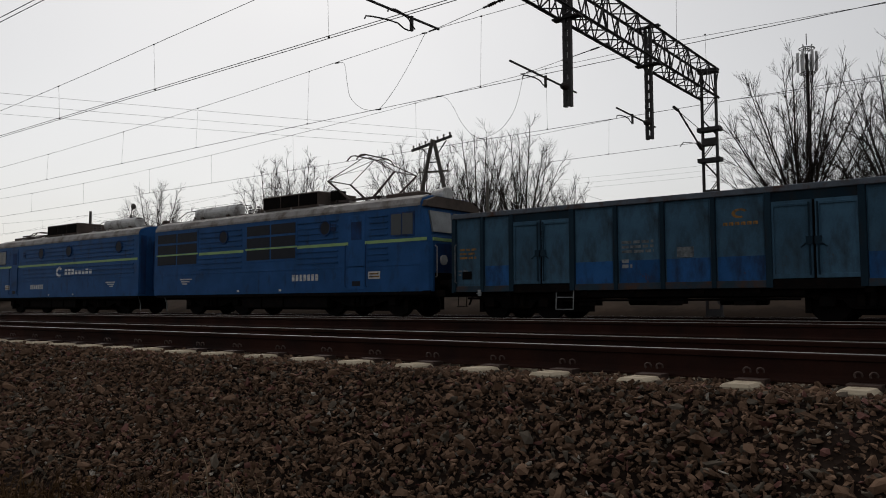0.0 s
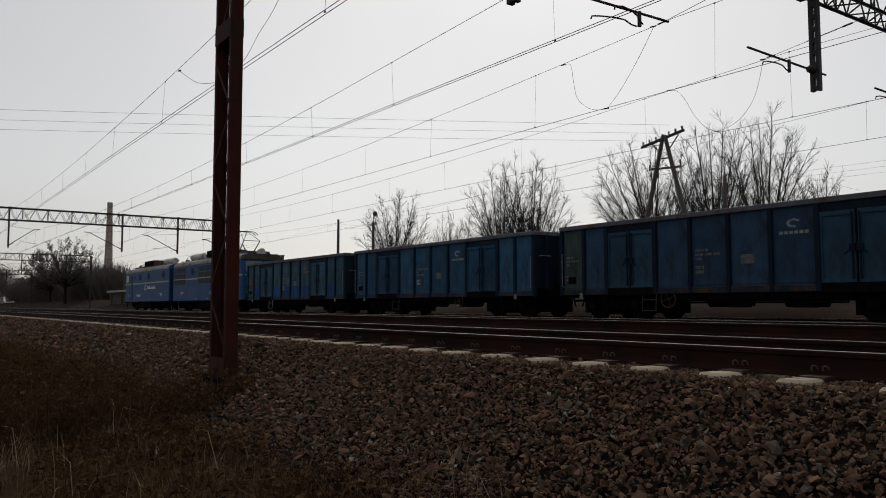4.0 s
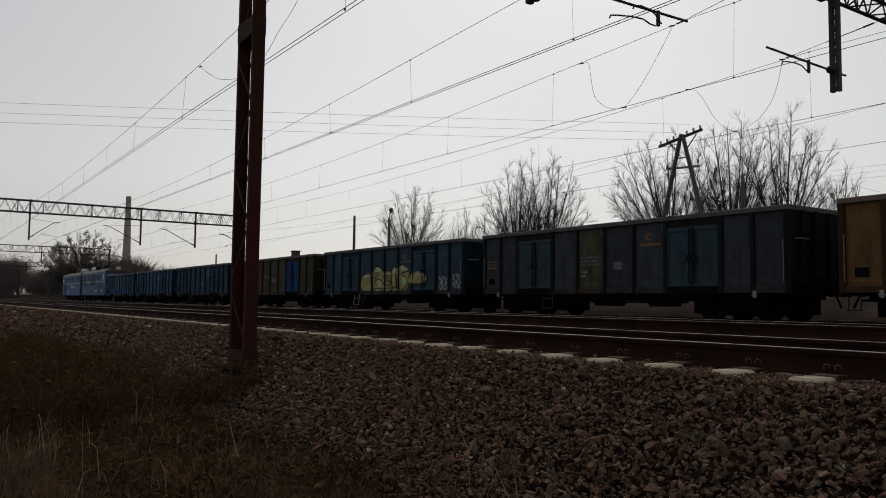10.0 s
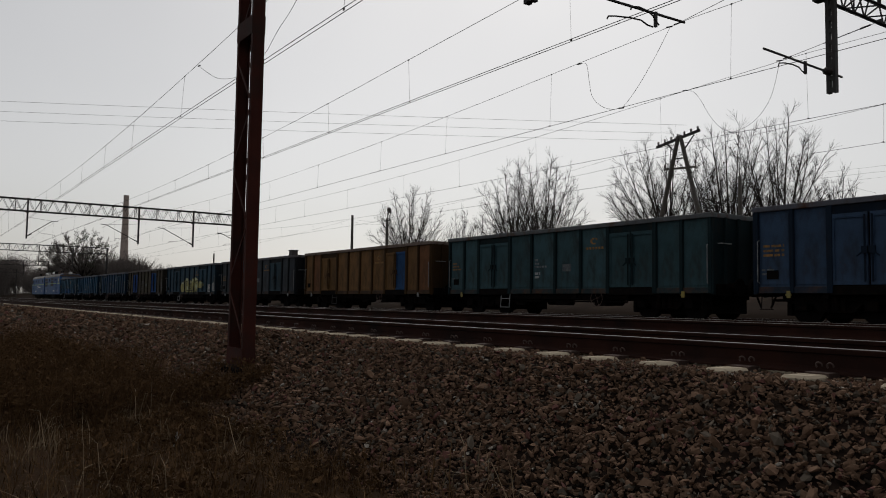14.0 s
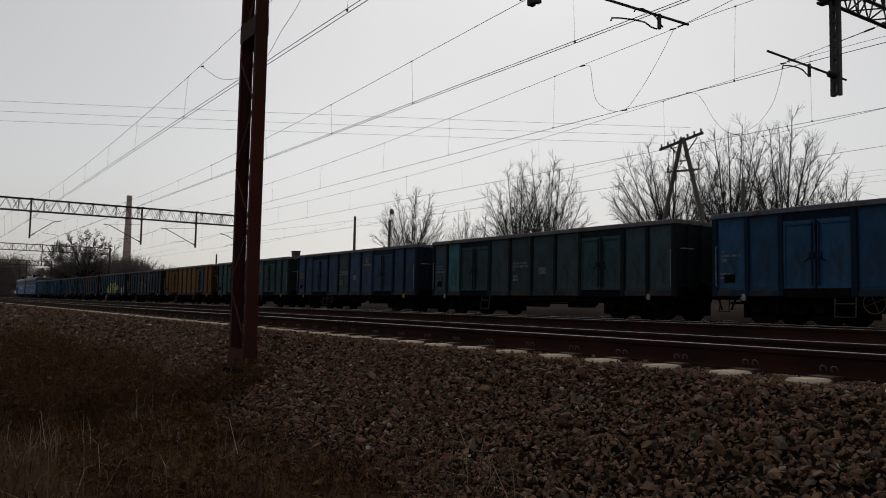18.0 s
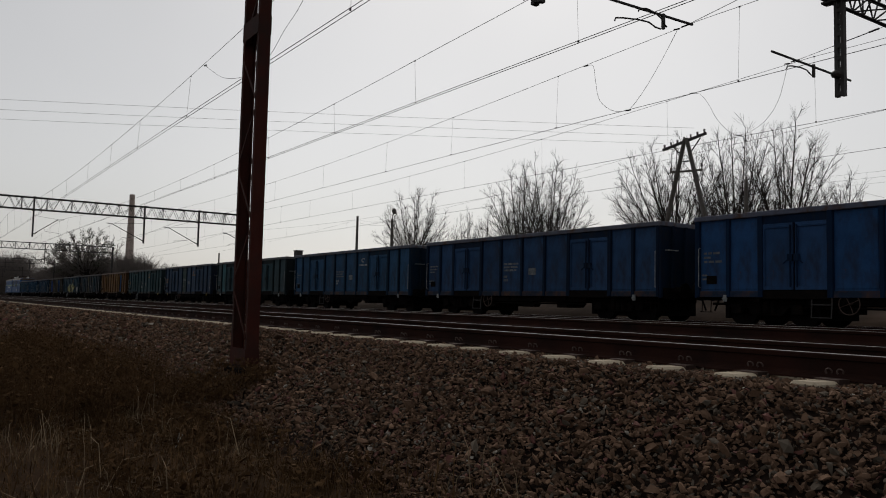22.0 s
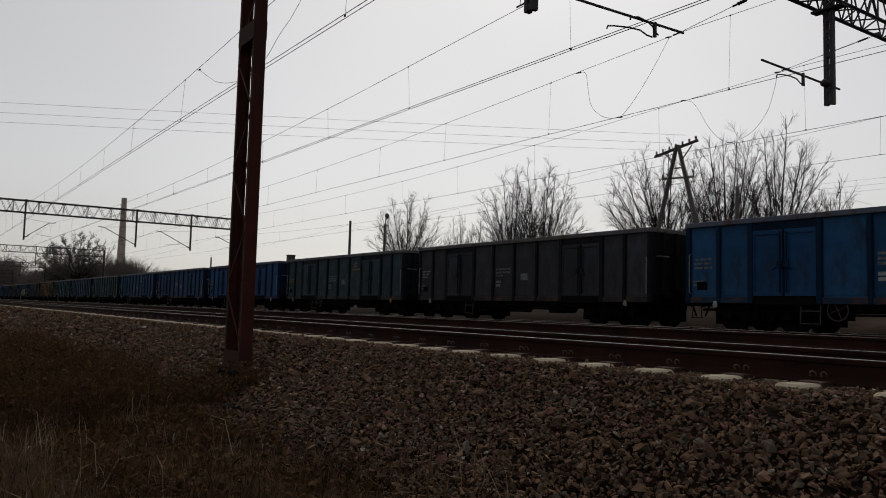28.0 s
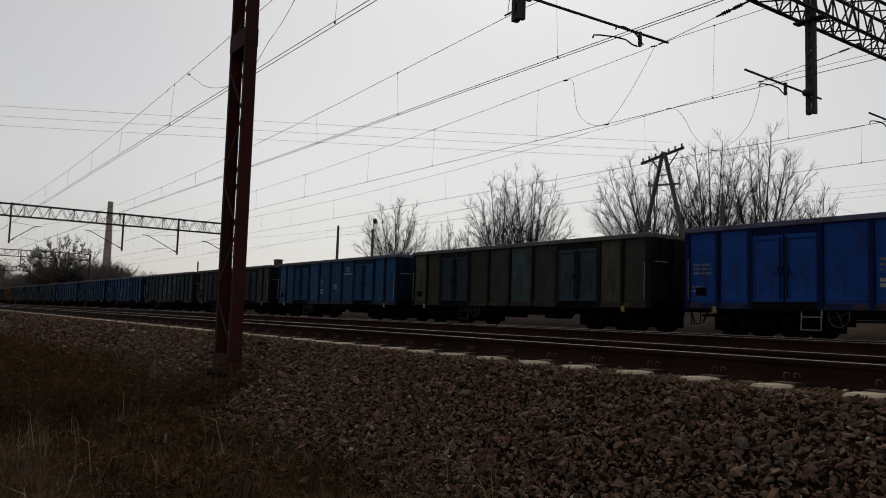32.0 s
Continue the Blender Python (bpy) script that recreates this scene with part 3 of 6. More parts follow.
def jumper(line, pts, clips):
    """A slack cable between messenger and contact wire."""
    fine = []
    for i in range(len(pts) - 1):                # rounded between its points
        p = [Vector((*pts[max(0, min(len(pts) - 1, i + k))], 0)) for k in (-1, 0, 1, 2)]
        for u in (0.0, 0.25, 0.5, 0.75):
            fine.append(0.5 * (2 * p[1] + (p[2] - p[0]) * u + (2 * p[0] - 5 * p[1] + 4 * p[2] - p[3]) * u * u + (3 * p[1] - p[0] - 3 * p[2] + p[3]) * u ** 3))
    s = Shape().line([(q.x, 0.02, q.y) for q in fine] + [(pts[-1][0], 0.02, pts[-1][1])], 0.0055, 5)
    j = part("jumper_cable", s, M_wire, line, "slack looping jumper cable")
    for x, z in clips:
        part("clamp", Shape().rod((x - 0.085, 0, z + 0.01), (x + 0.085, 0, z - 0.01), 0.019, n=6), M_steel, j)


jumper(LINES[2], [(-15.95, 7.05), (-15.68, 6.98), (-15.58, 6.5), (-15.45, 6.0), (-15.1, 5.66), (-14.72, 5.5), (-14.36, 5.46)], [(-15.95, 7.05), (-14.36, 5.46)])
jumper(LINES[2], [(-14.36, 5.46), (-14.08, 5.66), (-13.7, 6.02), (-13.2, 6.6), (-12.75, 7.2)], [(-12.75, 7.21)])
jumper(LINES[3], [(-16.0, 7.08), (-15.7, 6.98), (-15.4, 6.62), (-15.1, 6.1), (-14.7, 5.65), (-14.3, 5.44)], [(-16.0, 7.08), (-14.3, 5.44)])
jumper(LINES[3], [(-14.3, 5.44), (-13.85, 5.52), (-13.45, 5.72), (-13.1, 6.1), (-12.9, 6.55), (-12.72, 7.22)], [(-12.72, 7.23)])
jumper(LINES[0], [(-21.35, 6.60), (-20.6, 6.25), (-19.8, 5.92), (-18.64, 5.65), (-17.5, 5.56), (-16.55, 5.71), (-15.8, 6.05), (-15.0, 6.34), (-13.9, 6.96)], [(-21.35, 6.62), (-13.9, 6.98)])


def strainers():
    """Hangers of the messenger wires on the nearest gantry."""
    for k, low, dy in ((1, 5.88, -2.1), (2, 6.42, 0.0), (3, 6.45, 0.0)):
        z = messenger_z(-12.5, low)
        far = 7.56 if k > 1 else 6.98
        p, q = Vector((-12.5, 0, z)), Vector((-9.9 if k > 1 else -9.72, dy, far))
        stay = part("stay_wire", Shape().line([p, p.lerp(q, 0.5), q], 0.0075, 5), M_wire, LINES[k], "stay wire rising to the gantry")
        part("clamp", Shape().rod((-12.6, 0, z), (-12.35, 0, z + 0.01), 0.02, n=6), M_steel, stay)
        if k > 1:
            if k == 2:
                s = Shape().rod(p.lerp(q, 0.62), p.lerp(q, 0.97), 0.026, n=8)
                for a, b in ((0.68, 0.77), (0.80, 0.89)):
                    insulator(s, p.lerp(q, a), p.lerp(q, b), 0.052, 4)
                part("strain_insulator", s, M_insul, stay, "dark ribbed strain insulator")
            else:
                part("tension_rod", Shape().rod(p.lerp(q, 0.42), p.lerp(q, 0.8), 0.013, n=6), M_steel, stay, "slim steel tension rod")
                part("turnbuckle", Shape().rod(p.lerp(q, 0.8), p.lerp(q, 0.9), 0.026, n=8), M_steel, stay)
            part("shackle", Shape().box(-9.98, -0.04, far - 0.06, -9.86, 0.04, far + 0.04), M_steel, stay)


strainers()


# ---- power line, poles, chimney, tower ----
def a_pole():
    p = thing("electricity_pole", (-30.77, 38.3, 0.6), "concrete A-frame power pole with a slanting crossarm", "power pole")
    for x0, x1 in ((-2.85, -0.06), (2.85, 0.06)):
        part("leg", Shape().rod((x0, 0, -0.3), (x1, 0, 9.95), 0.18, 0.12, n=8), M_pole, p)
    part("tie_beam", Shape().bar((-1.2, 0, 8.02), (1.25, 0, 7.88), 0.08, 0.12), M_pole, p)
    part("cross_brace", Shape().bar((-0.5, 0.1, 8.6), (0.5, 0.1, 8.55), 0.07, 0.07), M_steel, p)
    arm = part("crossarm", Shape().bar((-1.5, -0.3, 9.42), (1.3, 0.25, 10.1), 0.13, 0.15), M_steel, p, "dark slanting steel crossarm")
    part("stay", Shape().bar((-0.9, -0.19, 9.62), (-0.32, 0, 9.0), 0.06, 0.06), M_steel, p)
    part("stay", Shape().bar((0.95, 0.165, 9.88), (0.32, 0, 9.0), 0.06, 0.06), M_steel, p)
    for x in (-1.12, 1.17):
        part("pin_insulator", Shape().rod((x, 0, 7.9), (x, 0, 8.15), 0.03, 0.03, n=6).rod((x, 0, 8.1), (x, 0, 8.3), 0.075, 0.05, n=8), M_insul, p)
    for i in range(7):
        t = (i + 0.3) / 6.6
        x, y, z = -1.5 + 2.8 * t, -0.3 + 0.55 * t, 9.48 + 0.68 * t
        s = Shape().rod((x, y, z), (x, y, z + 0.16), 0.025, n=5)
        insulator(s, (x, y, z + 0.06), (x, y, z + 0.26), 0.085, 3)
        part("pin_insulator", s, M_insul, arm)
    return p


a_pole()


def wire_run(name, ends, sag, label, r=0.007):
    th = thing(name, (0, 0, 0), label, "overhead wire", "power line wires")
    for a, b in ends:
        a, b = Vector(a), Vector(b)
        part("wire", Shape().line([a.lerp(b, i / 16) - Vector((0, 0, sag * 4 * (i / 16) * (1 - i / 16))) for i in range(17)], r, 4), M_wire, th)
    return th


wire_run("power_line", [((-32.6 + 1.6 * i, 38.4 - 0.55 * i, 10.55 + 0.13 * i), (-79.5 + 1.7 * i, -53 - 0.6 * i, 10.6 + 0.2 * i)) for i in (0, 1, 2)], 0.5, "thin power line wires crossing high over the tracks")
wire_run("power_line", [((-46.0, 60 + 0.3 * i, 11.4 - 0.42 * i), (-18.0, 62, 11.25 - 0.42 * i)) for i in (0, 1, 2)], 0.15, "thin power line wires running behind the trees")
wire_run("power_line", [((-37.9, 60, 12.5), (-24.0, 48, 7.2))], 0.2, "single service wire slanting behind the trees")


def plain_pole(x, y, h, lamp):
    p = thing("street_lamp" if lamp else "utility_pole", (x, y, 0.5), "tall grey pole with a round lamp head above wagons" if lamp else "plain grey concrete utility pole", "lamp" if lamp else "pole")
    part("post", Shape().rod((0, 0, -0.4), (0, 0, h), 0.17, 0.11, n=10), M_pole, p)
    if lamp:
        part("lamp_arm", Shape().line([(0, 0, h), (0.1, 0, h + 0.4), (0.25, 0, h + 0.55)], 0.04, 6), M_steel, p)
        s = Shape()
        for i in range(6):
            a, b = math.pi * i / 6, math.pi * (i + 1) / 6
            s.rod((0.32, 0, h + 0.68 - 0.25 * math.cos(a)), (0.32, 0, h + 0.68 - 0.25 * math.cos(b)), max(0.02, 0.21 * math.sin(a)), max(0.02, 0.21 * math.sin(b)), n=10)
        part("lamp_head", s, M_pole, p, "round grey lamp head", smooth=True)
        part("crossbar", Shape().bar((-0.45, 0, h - 0.25), (0.5, 0, h - 0.2), 0.07, 0.08), M_steel, p)
    else:
        part("crossbar", Shape().bar((-0.2, 0.1, h - 0.5), (0.25, -0.1, h - 0.48), 0.06, 0.06), M_steel, p)
    return p


plain_pole(-66.7, 35.0, 7.95, False)
plain_pole(-59.75, 34.8, 7.1, True)
wire_run("power_line", [((-66.6, 35, 8.1), (-59.8, 35, 7.6)), ((-66.6, 35.2, 7.8), (-59.8, 35.2, 7.3)), ((-59.8, 35, 7.6), (-33.0, 38.5, 10.3)), ((-66.6, 35, 8.1), (-112, 36, 7.0))], 0.25, "thin service wires between poles", 0.006)
plain_pole(-27.8, 40.0, 7.38, False)
plain_pole(-3.072 * 38, 38.0, 6.6, False)
plain_pole(-4.271 * 36, 36.0, 6.6, False)


def chimney():
    c = thing("factory_chimney", (-189.3, 40.8, 0.3), "tall tapered brick factory chimney in the distance", "chimney")
    part("shaft", Shape().rod((0, 0, -0.5), (0, 0, 23.2), 1.15, 0.56, n=20), M_brick, c, smooth=False)
    part("crown", Shape().rod((0, 0, 22.6), (0, 0, 23.5), 0.61, 0.60, n=20), M_brick, c, "slightly proud chimney crown")
    return c


chimney()


def telecom_tower():
    p = thing("telecom_tower", (-0.2258 * 92, 92.0, 0.55), "slender lattice telecom tower with antennas behind bare trees", "tower")
    h, w = 28.2, 0.62
    for a in range(3):
        d = (w * math.cos(a * 2.094), w * math.sin(a * 2.094))
        part("leg", Shape().rod((*d, -0.5), (d[0] * 0.8, d[1] * 0.8, h), 0.05, 0.04, n=6), M_steel, p)
    s = Shape()
    for i in range(24):
        z = i * h / 24
        for a in range(3):
            d, e = [(w * math.cos(k * 2.094), w * math.sin(k * 2.094)) for k in (a, a + 1)]
            s.bar((*d, z), (*e, z + h / 24), 0.035, 0.035).bar((*e, z), (*d, z + h / 24), 0.035, 0.035)
    part("bracing", s, M_steel, p)
    part("cable_ladder", Shape().box(-0.13, -0.06, 0, 0.13, 0.06, h - 1), M_steel, p)
    for z in (h - 3.2, h - 0.4):
        s = Shape()
        s.torus((0, 0, z), (0, 0, 1), 0.82, 0.05, 14, 5)
        for a in range(6):
            s.rod((0, 0, z), (0.82 * math.cos(a * 1.047), 0.82 * math.sin(a * 1.047), z), 0.035, n=5)
        part("antenna_ring", s, M_steel, p)
    for a in range(6):
        c, q = math.cos(a * 1.047 + 0.3), math.sin(a * 1.047 + 0.3)
        part("antenna_panel", Shape().box(0.95 * c - 0.13, 0.95 * q - 0.13, h - 3.0, 0.95 * c + 0.13, 0.95 * q + 0.13, h - 0.8), M_panel, p, "pale antenna panel", bevel=0.03)
    part("top_rod", Shape().rod((0, 0, h), (0, 0, h + 1.3), 0.05, n=6), M_steel, p)
    return p


telecom_tower()


def house(x, y, w, d, eaves, ridge):
    h = thing("house", (x, y, 0.55), "low house with a shallow roof behind the railway", "house")
    part("wall", Shape().box(-w / 2, -d / 2, -0.6, w / 2, d / 2, eaves), M_render, h)
    part("roof", Shape().prism([(-d / 2 - 0.4, eaves - 0.05), (d / 2 + 0.4, eaves - 0.05), (d / 2 + 0.4, eaves + 0.1), (0, ridge), (-d / 2 - 0.4, eaves + 0.1)], "x", -w / 2 - 0.4, w / 2 + 0.4), M_roof, h, "shallow grey sheet roof")
    part("chimney_top", Shape().box(-w / 2 + 1.35, -1.25, ridge - 1.0, -w / 2 + 2.3, -0.45, ridge + 0.68).box(-w / 2 + 1.28, -1.32, ridge + 0.68, -w / 2 + 2.37, -0.38, ridge + 0.8), M_steel, h, "dark square chimney stack")
    for i in range(4):
        wx = -w / 2 + w * (i + 0.5) / 4
        win = part("window", Shape().box(wx - 0.6, -d / 2 - 0.04, 1.0, wx + 0.6, -d / 2 + 0.02, 2.4), M_roof, h)
        part("pane", Shape().box(wx - 0.52, -d / 2 - 0.055, 1.08, wx + 0.52, -d / 2 - 0.03, 2.32), M_glass, win)
    return h


house(-89.8, 42.2, 14.0, 9.0, 4.3, 5.4)


def long_shed():
    h = thing("storage_shed", (-105.0, 32.5, 0.0), "long low concrete shed with a pale flat roof edge", "shed")
    part("wall", Shape().box(-32, -2.5, -0.6, 32, 2.5, 2.35), M_shed, h)
    part("roof", Shape().box(-32.4, -3.0, 2.35, 32.4, 3.0, 2.68), M_roof, h, "pale flat roof slab", bevel=0.03)
    for i in range(10):
        part("pilaster", Shape().box(-31 + i * 6.8, -2.66, -0.6, -30.5 + i * 6.8, -2.5, 2.33), M_shed, h)
    return h


long_shed()


# ---- bare trees ----
def shoot(goal, p, d, length, r, tip, n, steps, bend, rng, crook=0.05):
    """A slightly crooked shoot that turns upwards; gives its points."""
    q, w = Vector(p), Vector(d).normalized()
    pts = [q.copy()]
    for i in range(steps):
        w = (w + Vector((rng.uniform(-1, 1), rng.uniform(-1, 1), rng.uniform(-1, 1))) * crook + Vector((0, 0, bend))).normalized()
        q = q + w * (length / steps)
        pts.append(q.copy())
    for i in range(steps):
        a, b = r + (tip - r) * i / steps, r + (tip - r) * (i + 1) / steps
        goal.rod(pts[i], pts[i + 1], a, b, n=n, caps=False)
    return pts


def side_ways(pts, t, angle, turn):
    """A place on a shoot and a direction that leaves it sideways."""
    k = len(pts) - 1
    i = min(int(t * k), k - 1)
    base = pts[i].lerp(pts[i + 1], t * k - i)
    along = (pts[i + 1] - pts[i]).normalized()
    a = along.cross((0.3, 1, 0.1)).normalized()
    out = a * math.cos(turn) + along.cross(a) * math.sin(turn)
    return base, along * math.cos(angle) + out * math.sin(angle)


def bare_tree(x, y, h, wide, stems, seed, label, low=1.72, gauge=1.0):
    """Slender stems that fan out straight from the foot to a dome, with forked side branches and fine twigs."""
    rng = random.Random(seed)
    t = thing("bare_tree", (x, y, 1.0 if y > 28 else -0.9), label, "tree", "leafless trees beyond the railway")
    wood, twigs = Shape(), Shape()
    fork = 0.27 * h
    wood.rod((0, 0, -0.3), (0, 0, fork), 0.026 * h, 0.019 * h, n=8, caps=False)
    for s in range(stems):
        a = 2.39996 * s + rng.uniform(-0.3, 0.3)
        f = math.sqrt((s + 0.35) / stems)
        polar = f * low * rng.uniform(0.92, 1.06)
        size = rng.uniform(0.90, 1.03)
        heart = Vector((0, 0, 0.54 * h))
        top = heart + Vector((math.cos(a) * math.sin(polar) * wide, math.sin(a) * math.sin(polar) * wide, 0.46 * h * math.cos(polar))) * size
        foot = Vector((0.12 * math.cos(a), 0.12 * math.sin(a), fork * rng.uniform(0.75, 1.0)))
        reach = (top - foot).length
        bow = foot.lerp(top, 0.42) + Vector((math.cos(a), math.sin(a), -0.25)) * 0.05 * reach * f + Vector((rng.gauss(0, 1), rng.gauss(0, 1), 0)) * 0.02 * reach
        stem = []
        for i in range(11):
            u = i / 10
            stem.append(foot * (1 - u) ** 2 + bow * 2 * u * (1 - u) + top * u * u + Vector((rng.gauss(0, 1), rng.gauss(0, 1), 0)) * 0.02)
        thick = 0.0062 * h * rng.uniform(0.6, 1.15) * (1.1 - 0.5 * f)
        for i in range(10):
            wood.rod(stem[i], stem[i + 1], thick * (1 - i / 10) ** 0.8 + 0.013, thick * (0.9 - i / 10 if i < 9 else 0.02) ** 0.8 + 0.011, n=5, caps=False)
        count = int(reach * 1.9)
        for k in range(count):
            u = 0.18 + 0.80 * (k + rng.random()) / count
            base, way = side_ways(stem, u, rng.uniform(0.3, 0.62), 2.39996 * k + rng.uniform(-0.5, 0.5))
            far = (0.8 + 2.2 * (1 - u)) * rng.uniform(0.5, 1.1)
            branch = shoot(wood if far > 1.9 else twigs, base, way, far, (0.0075 + 0.0068 * far) * gauge, 0.0065 * gauge, 4, 3, 0.015, rng, 0.018)
            for m in range(4 + int(far * 5.4)):
                v = 0.15 + 0.83 * rng.random()
                base, way = side_ways(branch, v, rng.uniform(0.3, 0.55), rng.uniform(0, 6.28))
                far2 = rng.uniform(0.4, 1.0) * (1.25 - 0.5 * v)
                twig = shoot(twigs, base, way, far2, 0.0068 * gauge, 0.005 * gauge, 3, 1, 0.04, rng, 0.04)
                if rng.random() < 0.6:
                    base, way = side_ways(twig, rng.uniform(0.2, 0.7), rng.uniform(0.35, 0.6), rng.uniform(0, 6.28))
                    shoot(twigs, base, way, rng.uniform(0.25, 0.55), 0.0057 * gauge, 0.0047 * gauge, 3, 1, 0.03, rng, 0.05)
    part("trunk", wood, M_bark, t, "grey-brown forked stems")
    # the broad far trees take the twig colour paled by haze
    part("crown", twigs, M_twig if gauge == 1.0 else M_hazed_twig, t, "fine leafless twigs")
    return t


TREES = [(-38.0, 46, 11.7, 4.7, 31, 1), (-32.8, 46, 12.5, 3.6, 21, 2), (-29.0, 46, 12.1, 3.2, 17, 3), (-55.6, 46, 12.3, 3.7, 23, 4), (-51.4, 46, 12.5, 3.5, 22, 5), (-74.2, 46, 12.3, 4.1, 25, 6),
         (-83.4, 60, 11.9, 2.4, 14, 8), (-81.0, 61, 11.2, 2.0, 10, 15), (-11.0, 46, 13.5, 4.6, 28, 9), (-6.2, 47, 13.2, 4.4, 26, 10), (-1.8, 46, 12.7, 4.4, 24, 11), (-25.4, 46, 7.6, 1.2, 7, 12)]
for tx, ty, th_, twd, tst, tse in TREES:
    bare_tree(tx, ty, th_, twd, tst, tse, "leafless many-stemmed tree with fine upright twigs")


def leaf_clumps(centres, radius, count, seed, size):
    """Small bent leaves in uneven clumps."""
    rng = np.random.default_rng(seed)
    s = Shape()
    for c in centres:
        pts = rng.normal(0, 1, (count, 3))
        pts *= (radius * rng.uniform(0.3, 1.0, (count, 1)) / np.linalg.norm(pts, axis=1, keepdims=True))
        for p in pts:
            u, w = rng.normal(0, 1, 3), rng.normal(0, 1, 3)
            u, w = u / np.linalg.norm(u) * size, w / np.linalg.norm(w) * size * 0.6
            o = np.array(c) + p
            s.add([o - u, o + w, o + u, o - w], [(0, 1, 2), (0, 2, 3)])
    return s


def big_tree(x, y, h, seed):
    """The distant broad tree with clumps of dark green in its bare crown."""
    t = bare_tree(x, y, h, 7.6, 34, seed, "broad distant tree, bare crown with dark green clumps", 1.9, 2.4)
    rng = random.Random(seed + 50)
    cs = []
    for i in range(58):
        a, f, up = rng.uniform(0, 6.283), math.sqrt(rng.uniform(0.1, 1.0)), rng.uniform(-0.6, 0.96)
        wide = 7.0 * f * math.sqrt(1 - up * up)
        cs.append((wide * math.cos(a), wide * math.sin(a), h * (0.55 + 0.42 * up)))
    part("clumps", leaf_clumps(cs, 0.75, 34, seed, 0.17), M_leaf, t, "dark green leafy clumps")


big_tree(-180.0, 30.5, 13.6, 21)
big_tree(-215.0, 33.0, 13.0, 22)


def thicket(x0, x1, y, h, n, seed, label):
    rng = random.Random(seed)
    t = thing("thicket", ((x0 + x1) / 2, y, 0.5 if y > 28 else -1.0), label, "bushes", "", "stuff")
    s = Shape()
    for i in range(n):
        x, yy = rng.uniform(-abs(x1 - x0) / 2, abs(x1 - x0) / 2), rng.uniform(-3, 3)
        hh = h * rng.uniform(0.5, 1.0)
        p = Vector((x, yy, -0.2))
        for k in range(9):
            d = Vector((rng.uniform(-0.5, 0.5), rng.uniform(-0.5, 0.5), 1))
            q = p + d * hh * rng.uniform(0.4, 0.75)
            s.rod(p, q, 0.07, 0.045, n=3, caps=False)
            for j in range(6):
                e = q + Vector((rng.uniform(-0.5, 0.5), rng.uniform(-0.5, 0.5), rng.uniform(0.1, 0.7))) * hh * 0.5
                b = p.lerp(q, rng.uniform(0.4, 1))
                s.rod(b, e, 0.04, 0.02, n=3, caps=False)
                for m in range(3):
                    s.rod(b.lerp(e, rng.uniform(0.3, 0.9)), e + Vector((rng.uniform(-1, 1), rng.uniform(-1, 1), rng.uniform(-0.2, 0.8))) * hh * 0.14, 0.024, 0.014, n=3, caps=False)
    # haze is part of this pale branch colour
    part("branches", s, M_hazed_twig, t)
    return t


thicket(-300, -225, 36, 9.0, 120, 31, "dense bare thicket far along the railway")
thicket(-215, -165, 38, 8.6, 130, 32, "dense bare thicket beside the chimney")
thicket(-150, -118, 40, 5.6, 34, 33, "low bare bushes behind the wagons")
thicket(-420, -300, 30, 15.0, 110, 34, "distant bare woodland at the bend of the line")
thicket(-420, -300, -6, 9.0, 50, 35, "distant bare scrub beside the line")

# ---- the freight train ----
TRAIN_Y, TRAIN_Z = TRACKS[3]
PITCH = 14.335


def train_x(t):
    """Where the rear of the locomotive is at t seconds; it slows a little."""
    return -14.598 - 8.54942 * t + 0.0405708 * t * t - 0.00034361 * t ** 3


MOVING = []                                    # each vehicle and its distance behind the locomotive


def paint(name, colour, worn=0.4, gloss=0.66):
    dirty = tuple(c * 0.35 + d * 0.5 for c, d in zip(colour, (0.035, 0.028, 0.022)))
    lum = 0.3 * colour[0] + 0.6 * colour[1] + 0.1 * colour[2]
    colour = tuple((c * 0.92 + lum * 0.08) * 1.1 for c in colour)
    return surface(name, colour, gloss, spread=0.4, scale=1.6, fine=30, bump=0.12, stain=dirty, stain_amount=worn + 0.12, stain_scale=1.4, streak=True, rust=worn, each=0.25, spec=0.05)


def wheelset(parent, x, r=0.46):
    s = Shape()
    for y in (-0.75, 0.75):
        s.rod((0, y - 0.065, 0), (0, y + 0.065, 0), r, n=22)
        s.rod((0, y + (0.065 if y < 0 else -0.095), 0), (0, y + (0.095 if y < 0 else -0.065), 0), r + 0.03, n=22)
        s.rod((0, y * 1.09, 0), (0, y * 1.14, 0), 0.13, n=10)
    s.rod((0, -1.0, 0), (0, 1.0, 0), 0.08, n=8)
    w = part("wheelset", s, M_wheel, parent, "worn steel wheel pair")
    w.location = (x, 0, r)
    return w


